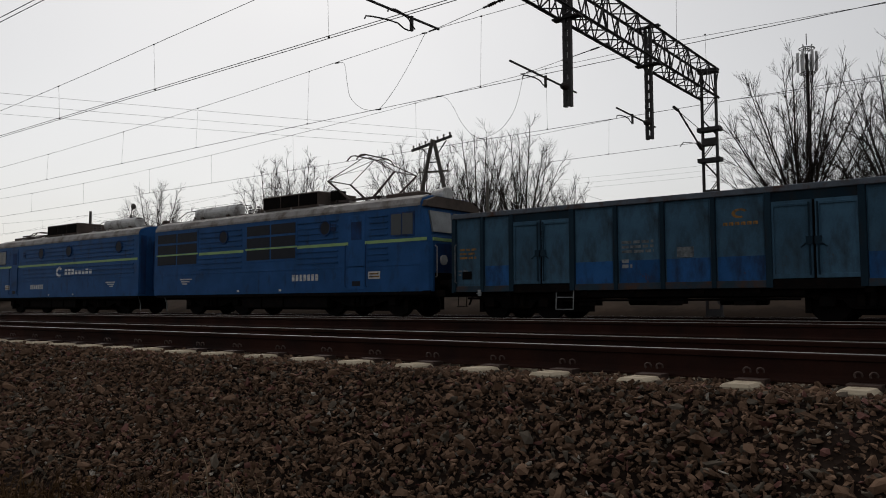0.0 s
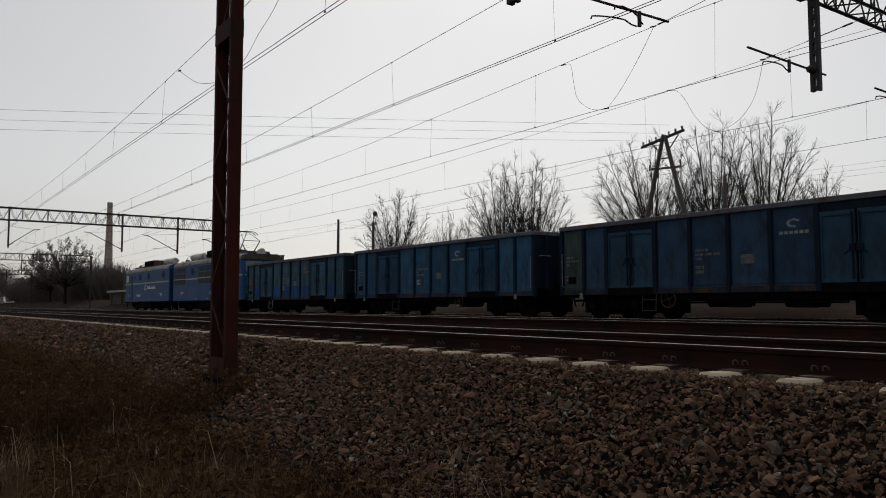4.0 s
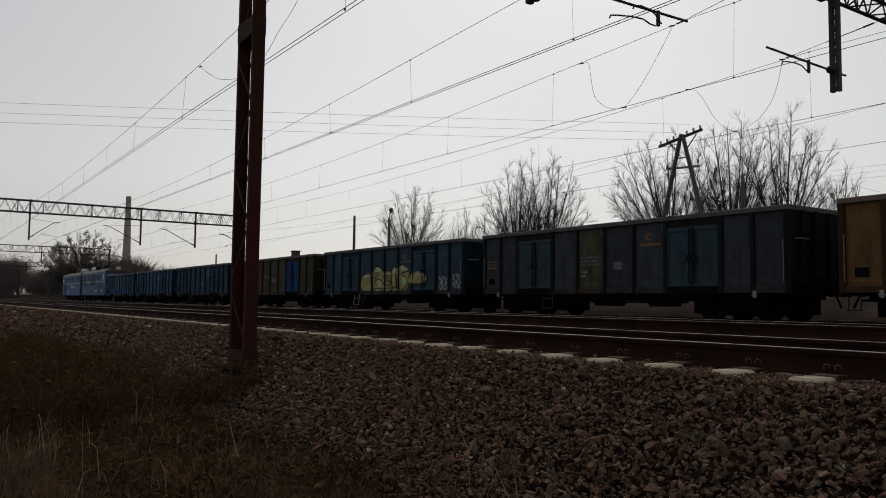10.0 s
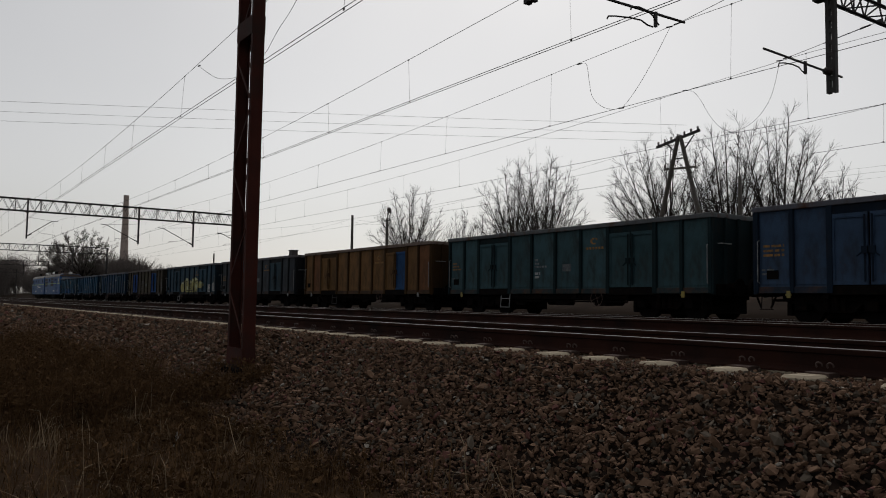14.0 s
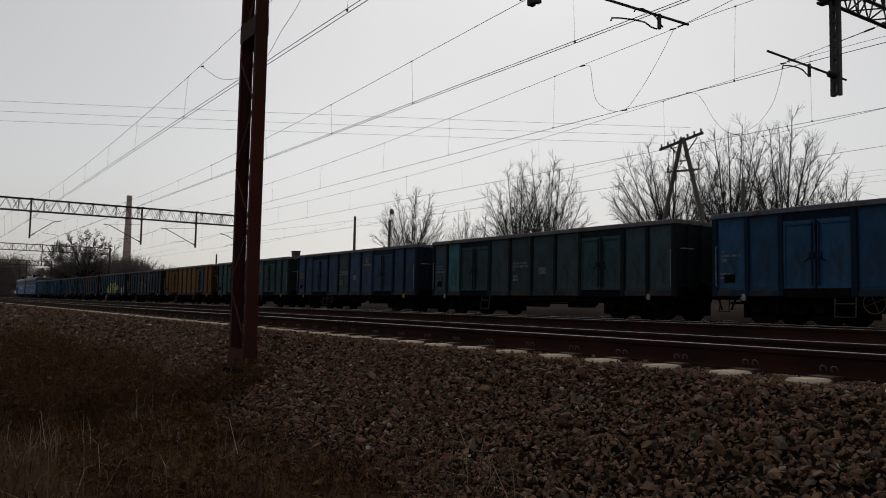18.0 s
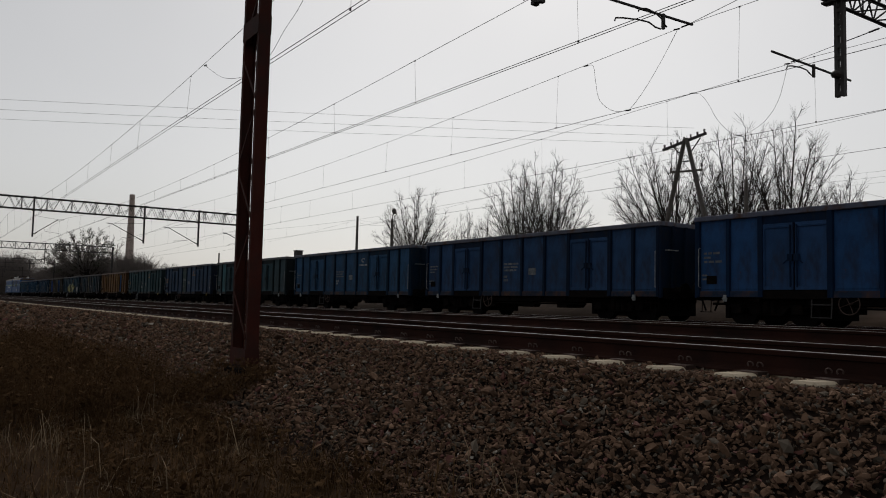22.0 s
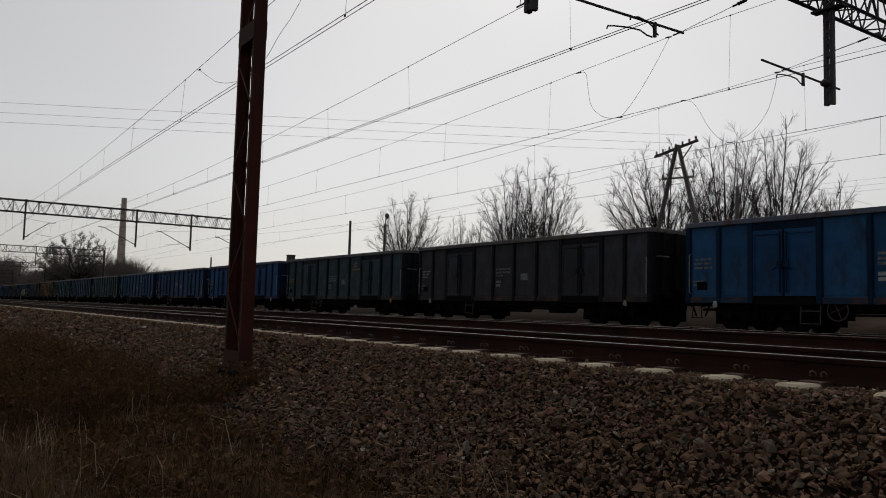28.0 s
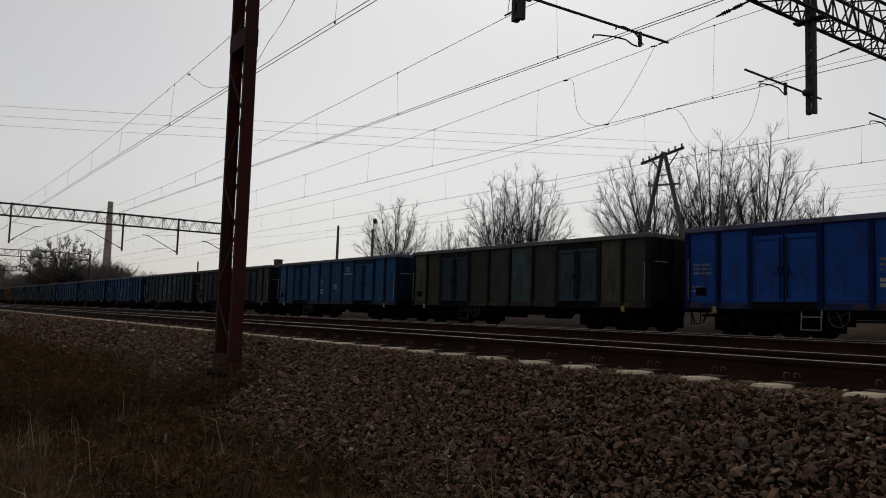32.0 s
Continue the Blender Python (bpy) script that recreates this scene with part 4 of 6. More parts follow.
def bogie(parent, x, half=0.9, r=0.46):
    """A cross beam with two side frames, springs, axle boxes and brake beams."""
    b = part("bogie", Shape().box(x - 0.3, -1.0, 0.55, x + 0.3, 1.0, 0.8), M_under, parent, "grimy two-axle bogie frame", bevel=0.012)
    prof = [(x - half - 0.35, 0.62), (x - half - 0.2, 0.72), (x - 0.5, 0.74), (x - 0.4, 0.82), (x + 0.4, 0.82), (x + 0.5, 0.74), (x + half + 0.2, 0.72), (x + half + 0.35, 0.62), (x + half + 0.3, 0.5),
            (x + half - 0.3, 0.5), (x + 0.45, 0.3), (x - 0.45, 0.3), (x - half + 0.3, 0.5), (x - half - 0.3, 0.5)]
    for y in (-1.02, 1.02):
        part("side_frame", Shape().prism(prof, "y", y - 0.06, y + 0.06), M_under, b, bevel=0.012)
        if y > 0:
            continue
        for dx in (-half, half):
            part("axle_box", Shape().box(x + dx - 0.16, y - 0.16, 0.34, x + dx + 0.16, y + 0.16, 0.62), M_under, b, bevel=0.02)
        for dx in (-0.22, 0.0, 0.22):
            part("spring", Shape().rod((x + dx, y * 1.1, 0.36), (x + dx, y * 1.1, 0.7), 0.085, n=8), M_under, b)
    # dark sheet added between the wheels so that the bogie reads as shade
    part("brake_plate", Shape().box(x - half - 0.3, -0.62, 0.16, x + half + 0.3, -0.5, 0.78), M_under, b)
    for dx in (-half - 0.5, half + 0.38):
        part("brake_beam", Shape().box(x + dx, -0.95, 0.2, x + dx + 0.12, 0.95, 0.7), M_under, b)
    for dx in (-half, half):
        wheelset(b, x + dx, r)
    return b


CACHE = {}


def shared(key, make, material):
    """One mesh for alike pieces."""
    if key not in CACHE:
        CACHE[key] = make()
    return CACHE[key] if CACHE[key].materials[0] is material else in_colour(CACHE[key], material)


PANELS = [1.0, 1.0, 0.0, 1.255, 1.255, 1.255, 1.255, 0.0, 1.0, 1.0]     # 0 is a pair of doors
DOOR = 0.96
LOW, HIGH, FACE = 0.80, 2.96, -1.44


def bays():
    x, out = 0.08, []
    for w in PANELS:
        wide = w or 2 * DOOR
        out.append((x, x + wide, w == 0))
        x += wide
    return out, x + 0.08


BAYS, BODY = bays()


def bars(rows, x, z, w, h, gap, rng):
    """Unreadable lettering as short bars."""
    s = Shape()
    for r in range(rows):
        a = x
        while a < x + w:
            b = min(a + rng.uniform(0.08, 0.3), x + w)
            s.box(a, FACE - 0.018, z - r * (h + gap) - h, b, FACE - 0.011, z - r * (h + gap))
            a = b + 0.05
            if rng.random() < 0.18:
                break
    return s


def logo(w, x, z, k, paint_):
    """A plain ringed sign with a row of bars below."""
    s = Shape()
    for y in (FACE - 0.018, FACE - 0.011):
        for i in range(12):
            t = 0.5 + i * 0.42
            s.v += [(x + 1.3 * r * math.cos(t), y, z + 0.75 * r * math.sin(t)) for r in (0.09 * k, 0.16 * k)]
    for i in range(11):
        a = i * 2
        s.f += [(a, a + 1, a + 3, a + 2), (a + 24, a + 25, a + 27, a + 26), (a, a + 2, a + 26, a + 24), (a + 1, a + 3, a + 27, a + 25)]
    e = part("emblem", s, paint_, w, "plain ringed company sign")
    bar_ = shared(("emblem_bar", k), lambda: Shape().box(0, FACE - 0.018, -0.29 * k, 0.11 * k, FACE - 0.011, -0.21 * k).mesh("emblem_bar", paint_), paint_)
    for i in range(6):
        part("emblem_bar", bar_, paint_, e).location = (x - 0.42 * k + i * 0.145 * k, 0, z)


def cooler(c):
    """The blue and teal paints lean to blue; the brown and olive ones stay."""
    return (c[0] * 0.9, c[1] * 0.86, c[2] * 1.14) if c and c[2] > 0.85 * c[1] else c


def wagon(n, colour, doors=None, leaf=None, band=None, sign=None, marks=None, step=None, wheel=True, worn=0.4, label="", odd=()):
    rng = random.Random(n)
    colour, doors = cooler(colour), cooler(doors)
    w = thing("open_wagon", (n * PITCH, TRAIN_Y, TRAIN_Z), label, "freight wagon", "open wagons of the freight train")
    main = paint("wagon_paint", colour, worn)
    # body paint cut to a quarter for ribs, headers and ends, shadows included
    rib = paint("wagon_shaded_paint", tuple(c * 0.26 for c in colour), worn * 0.6)
    door_m = paint("wagon_door_paint", doors, worn) if doors else main
    leaf_m = paint("wagon_leaf_paint", leaf, worn * 0.6) if leaf else door_m
    band_m = paint("wagon_band_paint", band, worn) if band else None
    rim = surface("wagon_top_rail", tuple(0.4 * c + g for c, g in zip(colour, (0.085, 0.078, 0.08))), 0.75, spread=0.4, scale=2, fine=30, stain=RUST, stain_amount=0.35, stain_scale=3, each=0.1)
    sill = surface("wagon_sill", tuple(0.3 * c + 0.006 for c in colour), 0.8, spread=0.4, scale=3, fine=30, stain=RUST, stain_amount=0.5, stain_scale=2, each=0.2)
    # near side, bay by bay
    k = 0
    for i, (a, b, is_door) in enumerate(BAYS):
        if not is_door:
            key = ("panel", round(b - a, 2))
            p = part("panel", shared(key, lambda: Shape().box(0, FACE, LOW + 0.1, b - a, FACE + 0.03, HIGH).box(0.10, FACE - 0.012, LOW + 0.2, b - a - 0.10, FACE + 0.002, HIGH - 0.1).mesh("panel", main, bevel=0.008), main), main, w)
            p.location.x = a
            if odd and i in odd:
                p.data = in_colour(p.data, odd[i])
            if band_m and 0 < i < 9:
                part("painted_band", Shape().box(a + 0.09, FACE - 0.016, LOW + 0.14, b - 0.09, FACE - 0.011, LOW + 0.72), band_m, p).location.x = -a
        else:
            for j in (0, 1):
                x0 = a + j * DOOR
                me = shared(("door",), lambda: Shape().box(0.03, FACE - 0.015, 0.98, DOOR - 0.03, FACE + 0.02, 2.72)
                            .box(0.03, FACE - 0.05, 2.60, DOOR - 0.03, FACE - 0.014, 2.72).box(0.03, FACE - 0.05, 0.98, DOOR - 0.03, FACE - 0.014, 1.08)
                            .box(0.03, FACE - 0.05, 1.08, 0.12, FACE - 0.014, 2.60).box(DOOR - 0.12, FACE - 0.05, 1.08, DOOR - 0.03, FACE - 0.014, 2.60)
                            .box(0.2, FACE - 0.06, 2.63, DOOR - 0.2, FACE - 0.05, 2.655).mesh("door", main, bevel=0.006), door_m)
                m = leaf_m if (leaf and k == 3) or (leaf and leaf == doors) else door_m
                d = part("door", me if m is door_m else in_colour(me, m), m, w)
                d.location.x = x0
                hx = DOOR - 0.09 if j == 0 else 0.09
                part("latch", shared(("latch", j), lambda: Shape().rod((hx, FACE - 0.075, 1.05), (hx, FACE - 0.075, 2.66), 0.022, n=6).box(hx - 0.07, FACE - 0.11, 1.72, hx + 0.07, FACE - 0.05, 1.9)
                     .rod((hx, FACE - 0.1, 1.8), (hx + (0.18 if j else -0.18), FACE - 0.1, 1.66), 0.018, n=5).mesh("latch", rib), rib), rib, d)
                k += 1
            part("door_backing", Shape().box(a, FACE + 0.021, LOW, b, FACE + 0.04, HIGH), M_under, w)
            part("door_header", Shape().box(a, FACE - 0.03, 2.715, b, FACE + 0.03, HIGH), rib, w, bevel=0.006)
            part("door_sill", Shape().box(a, FACE - 0.06, LOW - 0.06, b, FACE + 0.03, 0.96), M_under, w, "rust-brown door sill", bevel=0.008)
    edges = sorted({a for a, b, d in BAYS} | {BAYS[-1][1]})
    for x in edges:
        wide = 0.085 if any(abs(x - e) < 0.01 for a, b, d in BAYS if d for e in (a, b)) else 0.062
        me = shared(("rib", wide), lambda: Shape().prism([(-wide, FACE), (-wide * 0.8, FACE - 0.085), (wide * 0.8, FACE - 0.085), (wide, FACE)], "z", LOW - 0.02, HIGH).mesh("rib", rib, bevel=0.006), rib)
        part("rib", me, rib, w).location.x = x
    # far side, ends, floor
    s = Shape().box(0, 1.41, LOW, BODY, 1.44, HIGH)
    for x in edges:
        s.box(x - 0.05, 1.44, LOW, x + 0.05, 1.52, HIGH)
    part("far_side_wall", s, main, w)
    for x0, e in ((0.0, -1), (BODY, 1)):
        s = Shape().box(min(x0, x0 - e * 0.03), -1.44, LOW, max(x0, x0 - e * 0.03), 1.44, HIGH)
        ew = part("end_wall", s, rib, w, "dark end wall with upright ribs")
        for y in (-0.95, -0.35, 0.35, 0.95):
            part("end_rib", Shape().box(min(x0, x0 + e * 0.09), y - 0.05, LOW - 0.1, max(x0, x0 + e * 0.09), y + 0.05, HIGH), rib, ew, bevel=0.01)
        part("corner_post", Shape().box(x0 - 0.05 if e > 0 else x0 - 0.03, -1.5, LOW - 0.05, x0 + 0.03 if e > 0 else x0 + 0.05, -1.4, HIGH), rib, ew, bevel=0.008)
        part("headstock", Shape().box(min(x0 - e * 0.1, x0 + e * 0.1), -1.35, 0.72, max(x0 - e * 0.1, x0 + e * 0.1), 1.35, 1.05), M_under, w, bevel=0.01)
        for y in (-0.875, 0.875):
            b = part("buffer", Shape().rod((x0 + e * 0.1, y, 0.98), (x0 + e * 0.38, y, 0.98), 0.11, 0.09, n=12), M_under, w)
            part("buffer_head", Shape().rod((x0 + e * 0.38, y, 0.98), (x0 + e * 0.46, y, 0.98), 0.2, 0.225, n=18), M_wheel, b, "greasy round buffer head")
        part("coupling", Shape().rod((x0 + e * 0.1, 0, 0.9), (x0 + e * 0.5, 0, 0.84), 0.06, n=6).rod((x0 + e * 0.3, 0.05, 0.85), (x0 + e * 0.5, 0.03, 0.4), 0.03, n=5), M_under, w)
        hx = x0 - e * 0.14
        part("handrail", Shape().line([(hx, FACE - 0.03, 1.05), (hx, FACE - 0.11, 1.08), (hx, FACE - 0.11, 2.15), (hx, FACE - 0.03, 2.18)], 0.014, 5), M_faded, w, "pale upright grab rail")
        part("handrail", Shape().line([(x0 + e * 0.05, -1.3, 2.2), (x0 + e * 0.16, -1.28, 2.2), (x0 + e * 0.16, -0.85, 2.2), (x0 + e * 0.05, -0.83, 2.2)], 0.014, 5), M_faded, w, "pale grab rail on the end wall")
        part("footstep", Shape().line([(hx, -1.36, 0.8), (hx, -1.4, 0.36), (hx - e * 0.3, -1.4, 0.36), (hx - e * 0.3, -1.36, 0.8)], 0.016, 5).box(min(hx, hx - e * 0.3), -1.48, 0.35, max(hx, hx - e * 0.3), -1.32, 0.37), M_under, w)
        lamp_m = M_yellow if n in (7, 8, 13, 16, 17) else M_faded
        part("lamp_bracket", Shape().box(x0 - e * 1.0 - 0.05, FACE - 0.1, 0.66, x0 - e * 1.0 + 0.05, FACE - 0.06, 0.84).box(x0 - e * 1.0 - 0.09, FACE - 0.105, 0.72, x0 - e * 1.0 + 0.09, FACE - 0.095, 0.75), lamp_m, w)
    for e in (-1, 1):
        part("top_rail", Shape().box(-0.04, min(e * 1.40, e * 1.53), HIGH - 0.02, BODY + 0.04, max(e * 1.40, e * 1.53), 3.08), rim, w, "dirty rolled top rail", bevel=0.012)
        part("side_sill", Shape().box(0, min(e * 1.38, e * 1.49), LOW - 0.02, BODY, max(e * 1.38, e * 1.49), LOW + 0.15), sill, w, "dirty pressed side sill", bevel=0.008)
    for x0 in (-0.04, BODY - 0.09):
        part("top_rail", Shape().box(x0, -1.40, HIGH - 0.02, x0 + 0.13, 1.40, 3.077), rim, w, bevel=0.012)
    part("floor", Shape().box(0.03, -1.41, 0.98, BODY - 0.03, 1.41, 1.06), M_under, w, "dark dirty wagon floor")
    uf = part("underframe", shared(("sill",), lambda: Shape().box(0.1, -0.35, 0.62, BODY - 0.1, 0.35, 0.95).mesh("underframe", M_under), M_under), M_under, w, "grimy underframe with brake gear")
    # the long beam at 3.3 is added to block light below the sill
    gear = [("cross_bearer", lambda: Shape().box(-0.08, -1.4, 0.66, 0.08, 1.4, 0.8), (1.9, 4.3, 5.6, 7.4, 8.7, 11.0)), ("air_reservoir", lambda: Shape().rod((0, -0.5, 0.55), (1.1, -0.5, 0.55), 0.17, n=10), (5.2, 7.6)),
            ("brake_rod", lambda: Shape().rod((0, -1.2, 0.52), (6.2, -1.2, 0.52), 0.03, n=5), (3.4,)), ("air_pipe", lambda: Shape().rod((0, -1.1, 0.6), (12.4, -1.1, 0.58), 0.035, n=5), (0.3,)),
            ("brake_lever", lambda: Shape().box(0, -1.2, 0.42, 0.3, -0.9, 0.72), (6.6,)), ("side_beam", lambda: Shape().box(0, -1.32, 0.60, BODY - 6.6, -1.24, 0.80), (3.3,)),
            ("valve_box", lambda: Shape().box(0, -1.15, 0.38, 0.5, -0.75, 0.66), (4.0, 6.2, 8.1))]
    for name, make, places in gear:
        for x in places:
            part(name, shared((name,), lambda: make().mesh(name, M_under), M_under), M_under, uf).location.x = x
    for x in (2.0, BODY - 2.0):
        bogie(w, x)
    if wheel:
        bx = 8.5 if n in (1, 6, 7) else 4.45
        s = Shape().torus((bx, -1.47, 0.63), (0, 1, 0), 0.26, 0.014, 24, 5)
        for a in (0.4, 2.0, 3.5, 5.1):
            s.rod((bx, -1.46, 0.63), (bx + 0.26 * math.cos(a), -1.47, 0.63 + 0.26 * math.sin(a)), 0.011, n=4)
        s.rod((bx, -1.47, 0.63), (bx, -1.1, 0.64), 0.025, n=6)
        part("brake_wheel", s, M_clip, w, "spoked brake handwheel")
    sx = 3.5
    s = Shape().line([(sx, FACE - 0.02, 0.80), (sx, FACE - 0.06, 0.28), (sx + 0.52, FACE - 0.06, 0.28), (sx + 0.52, FACE - 0.02, 0.80)], 0.02, 5).line([(sx, FACE - 0.05, 0.6), (sx + 0.52, FACE - 0.05, 0.6)], 0.015, 5)
    part("side_step", s, M_faded if step is M_white else M_steel, w, "tubular side step")
    # lettering as bars, signs
    if marks:
        x0 = BAYS[4][0] + 0.16
        part("lettering", bars(3, x0, 2.02, 0.85, 0.07, 0.05, rng), M_letter, w, "faded lettering bars")
        part("lettering", bars(2, x0, 1.55, 0.28, 0.09, 0.04, rng), M_faded if marks > 1 else M_letter, w)
        part("lettering", bars(3, 0.25, 2.05, 0.6, 0.06, 0.06, rng), M_orange if sign is M_orange else M_letter, w)
        part("lettering", bars(2, 0.2, 1.42, 0.35, 0.05, 0.06, rng), M_letter, w)
        x1 = BAYS[5][0] + 0.35
        part("data_plate", Shape().box(x1, FACE - 0.017, 1.55, x1 + 0.42, FACE - 0.011, 1.80), M_letter, w, "small faded data panel")
    part("label_holder", Shape().box(0.35, FACE - 0.03, 1.15, 0.68, FACE - 0.01, 1.38), M_under, w, "dark label holder")
    if sign:
        logo(w, (BAYS[6][0] + BAYS[6][1]) / 2, 2.52, 0.95, M_faded if sign is M_white else sign)
    MOVING.append((w, n * PITCH + (0.28 if n == 0 else 0.0)))
    return w


OCHRE, OLIVE = (0.15, 0.078, 0.028), (0.062, 0.052, 0.038)
TEAL, TEALDARK, BLUE = (0.045, 0.105, 0.115), (0.04, 0.075, 0.075), (0.022, 0.095, 0.20)
M_bluepatch = paint("blue_patch", (0.02, 0.09, 0.28), 0.25)
M_brownpatch = paint("brown_patch", (0.16, 0.07, 0.03), 0.4)
M_olivepatch = paint("olive_patch", (0.07, 0.064, 0.04), 0.6)
M_duskpatch = paint("dusky_teal_patch", (0.042, 0.066, 0.066), 0.5)
M_greypatch = paint("grey_patch", (0.10, 0.085, 0.075), 0.5)
M_tealpatch = paint("teal_patch", (0.035, 0.10, 0.12), 0.4)

wagon(0, (0.050, 0.122, 0.142), band=(0.016, 0.08, 0.22), sign=M_orange, marks=2, step=M_white, wheel=False, label="teal open wagon with blue lower band and orange sign")
wagon(1, (0.030, 0.10, 0.14), doors=(0.026, 0.08, 0.115), sign=M_white, marks=2, label="blue-teal open wagon with faded white lettering")
wagon(2, (0.028, 0.068, 0.096), doors=(0.028, 0.072, 0.092), sign=M_white, marks=1, odd={0: M_duskpatch}, label="grey-blue open wagon with pale sign and dull panels")
wagon(3, OLIVE, doors=(0.011, 0.062, 0.18), leaf=(0.011, 0.062, 0.18), marks=1, odd={5: M_olivepatch}, label="dark olive open wagon with bright blue doors")
W5 = wagon(4, (0.032, 0.072, 0.08), sign=M_orange, step=M_white, label="teal open wagon covered in yellow graffiti")
wagon(5, (0.044, 0.0544, 0.0496), doors=(0.036, 0.068, 0.068), sign=M_orange, marks=1, wheel=False, odd={4: M_olivepatch}, label="dark grey-green open wagon with a faded orange sign")
wagon(6, OCHRE, leaf=(0.018, 0.06, 0.15), doors=(0.128, 0.068, 0.024), sign=M_orange, step=M_yellow, odd={1: M_brownpatch, 9: M_brownpatch}, label="ochre-brown open wagon with one blue door leaf")
wagon(7, (0.036, 0.080, 0.070), sign=M_orange, marks=2, step=M_white, label="teal-green open wagon with orange markings")
wagon(8, (0.036, 0.068, 0.092), sign=M_orange, marks=1, odd={4: M_duskpatch}, label="weathered blue-grey open wagon with faded orange lettering")
wagon(9, (0.036, 0.064, 0.0576), doors=(0.032, 0.068, 0.064), marks=1, wheel=False, odd={1: M_tealpatch}, label="dull dark green open wagon with closed doors")
wagon(10, (0.022, 0.072, 0.11), sign=M_white, marks=2, step=M_clip, label="blue open wagon with white lettering bars")
wagon(11, (0.022, 0.06, 0.104), marks=1, label="dark blue open wagon with small faded lettering")
wagon(12, (0.0176, 0.068, 0.136), doors=(0.02, 0.06, 0.112), sign=M_white, marks=2, label="blue open wagon with pale company sign")
wagon(13, (0.0336, 0.06, 0.056), sign=M_orange, marks=1, worn=0.5, label="dark green open wagon with worn yellow markings")
wagon(14, (0.044, 0.0496, 0.044), doors=(0.036, 0.044, 0.04), worn=0.55, marks=1, wheel=False, label="sooty grey-green open wagon")
wagon(15, (0.016, 0.074, 0.132), doors=(0.013, 0.064, 0.122), leaf=(0.011, 0.064, 0.155), sign=M_white, marks=2, step=M_clip, label="bright blue open wagon with white sign")
wagon(16, (0.038, 0.040, 0.032), doors=(0.030, 0.052, 0.052), odd={0: M_olivepatch, 8: M_olivepatch, 5: M_duskpatch}, step=M_clip, label="olive open wagon with teal doors and patched panels")
wagon(17, (0.010, 0.056, 0.185), worn=0.25, marks=2, step=M_white, label="freshly painted strong blue open wagon")


def graffiti(w):
    """Rounded yellow lettering shapes with dark edges, laid on panels and ribs."""
    edges = sorted({a for a, b, d in BAYS} | {BAYS[-1][1]})

    def depth(x):
        if any(abs(x - e) < 0.056 for e in edges):
            return FACE - 0.088
        return FACE - (0.054 if any(d and a < x < b for a, b, d in BAYS) else 0.016)

    def strip(poly, lo, hi):
        """The part of a convex outline between two upright lines."""
        for side, lim in ((1, lo), (-1, hi)):
            out = []
            for p, q in zip(poly, poly[1:] + poly[:1]):
                dp, dq = side * (p[0] - lim), side * (q[0] - lim)
                if dp >= 0:
                    out.append(p)
                if dp * dq < 0:
                    k = dp / (dp - dq)
                    out.append((p[0] + (q[0] - p[0]) * k, p[1] + (q[1] - p[1]) * k))
            poly = out
            if len(poly) < 3:
                return []
        return poly
    cuts = sorted([0.0, BODY] + [e + d for e in edges for d in (-0.087, 0.087)])

    def patch(name, poly, m, off):
        s = Shape()
        for lo, hi in zip(cuts, cuts[1:]):
            piece = strip(poly, lo, hi)
            if len(piece) > 2:
                y = depth((lo + hi) / 2) - off
                s.prism(piece, "y", y - 0.003, y)
        if s.v:
            part(name, s, m, w)
    dark = surface("graffiti_outline", (0.015, 0.018, 0.022), 0.6, spread=0.2, scale=4, fine=40, bump=0, each=0)
    fill = surface("graffiti_fill", (0.36, 0.33, 0.10), 0.6, spread=0.3, scale=3, fine=40, bump=0, stain=(0.17, 0.17, 0.08), stain_amount=0.6, stain_scale=2.5, each=0.15)
    pale = surface("graffiti_highlight", (0.42, 0.46, 0.30), 0.6, spread=0.3, scale=4, fine=40, bump=0, each=0.1)
    def at(u, v):
        """From a sketch of 230 by 75 units to the wagon's side."""
        return (4.15 + u * 0.0265, 0.94 + v * 0.0158)

    def rounded(p, closed=True):
        """Cuts the corners twice."""
        for k in range(2):
            ends = list(zip(p, p[1:] + p[:1])) if closed else list(zip(p, p[1:]))
            q = [(a[0] * w + b[0] * (1 - w), a[1] * w + b[1] * (1 - w)) for a, b in ends for w in (0.75, 0.25)]
            p = q if closed else [p[0]] + q[1:-1] + [p[-1]]
        return p
    fills = [[(0, 20), (1, 40), (12, 52), (30, 56), (42, 50), (48, 30), (50, 0), (6, 0)], [(40, 54), (50, 66), (58, 76), (72, 74), (84, 60), (82, 40), (86, 0), (44, 0)],
             [(82, 56), (100, 62), (114, 60), (116, 0), (82, 0)], [(110, 58), (124, 76), (132, 62), (138, 40), (140, 0), (110, 0)],
             [(132, 60), (146, 78), (158, 74), (176, 60), (170, 40), (170, 8), (152, 0), (132, 0)], [(166, 20), (176, 46), (194, 56), (214, 55), (228, 42), (232, 32), (220, 20)]]
    for poly in fills:
        patch("graffiti_letter", [at(*p) for p in rounded(poly)], fill, 0.004)
    shine = [[(6, 42), (16, 52), (34, 54), (40, 46), (22, 44)], [(52, 62), (60, 74), (72, 70), (76, 60), (62, 58)], [(92, 52), (110, 56), (110, 46), (94, 44)], [(116, 56), (124, 72), (129, 58), (122, 48)],
             [(142, 66), (148, 76), (170, 62), (152, 58)], [(150, 40), (164, 42), (166, 26), (158, 14), (150, 24)], [(190, 48), (214, 52), (224, 42), (200, 42)], [(60, 34), (76, 30), (78, 12), (68, 14)]]
    for poly in shine:
        patch("graffiti_highlight", [at(*p) for p in rounded(poly)], pale, 0.0075)
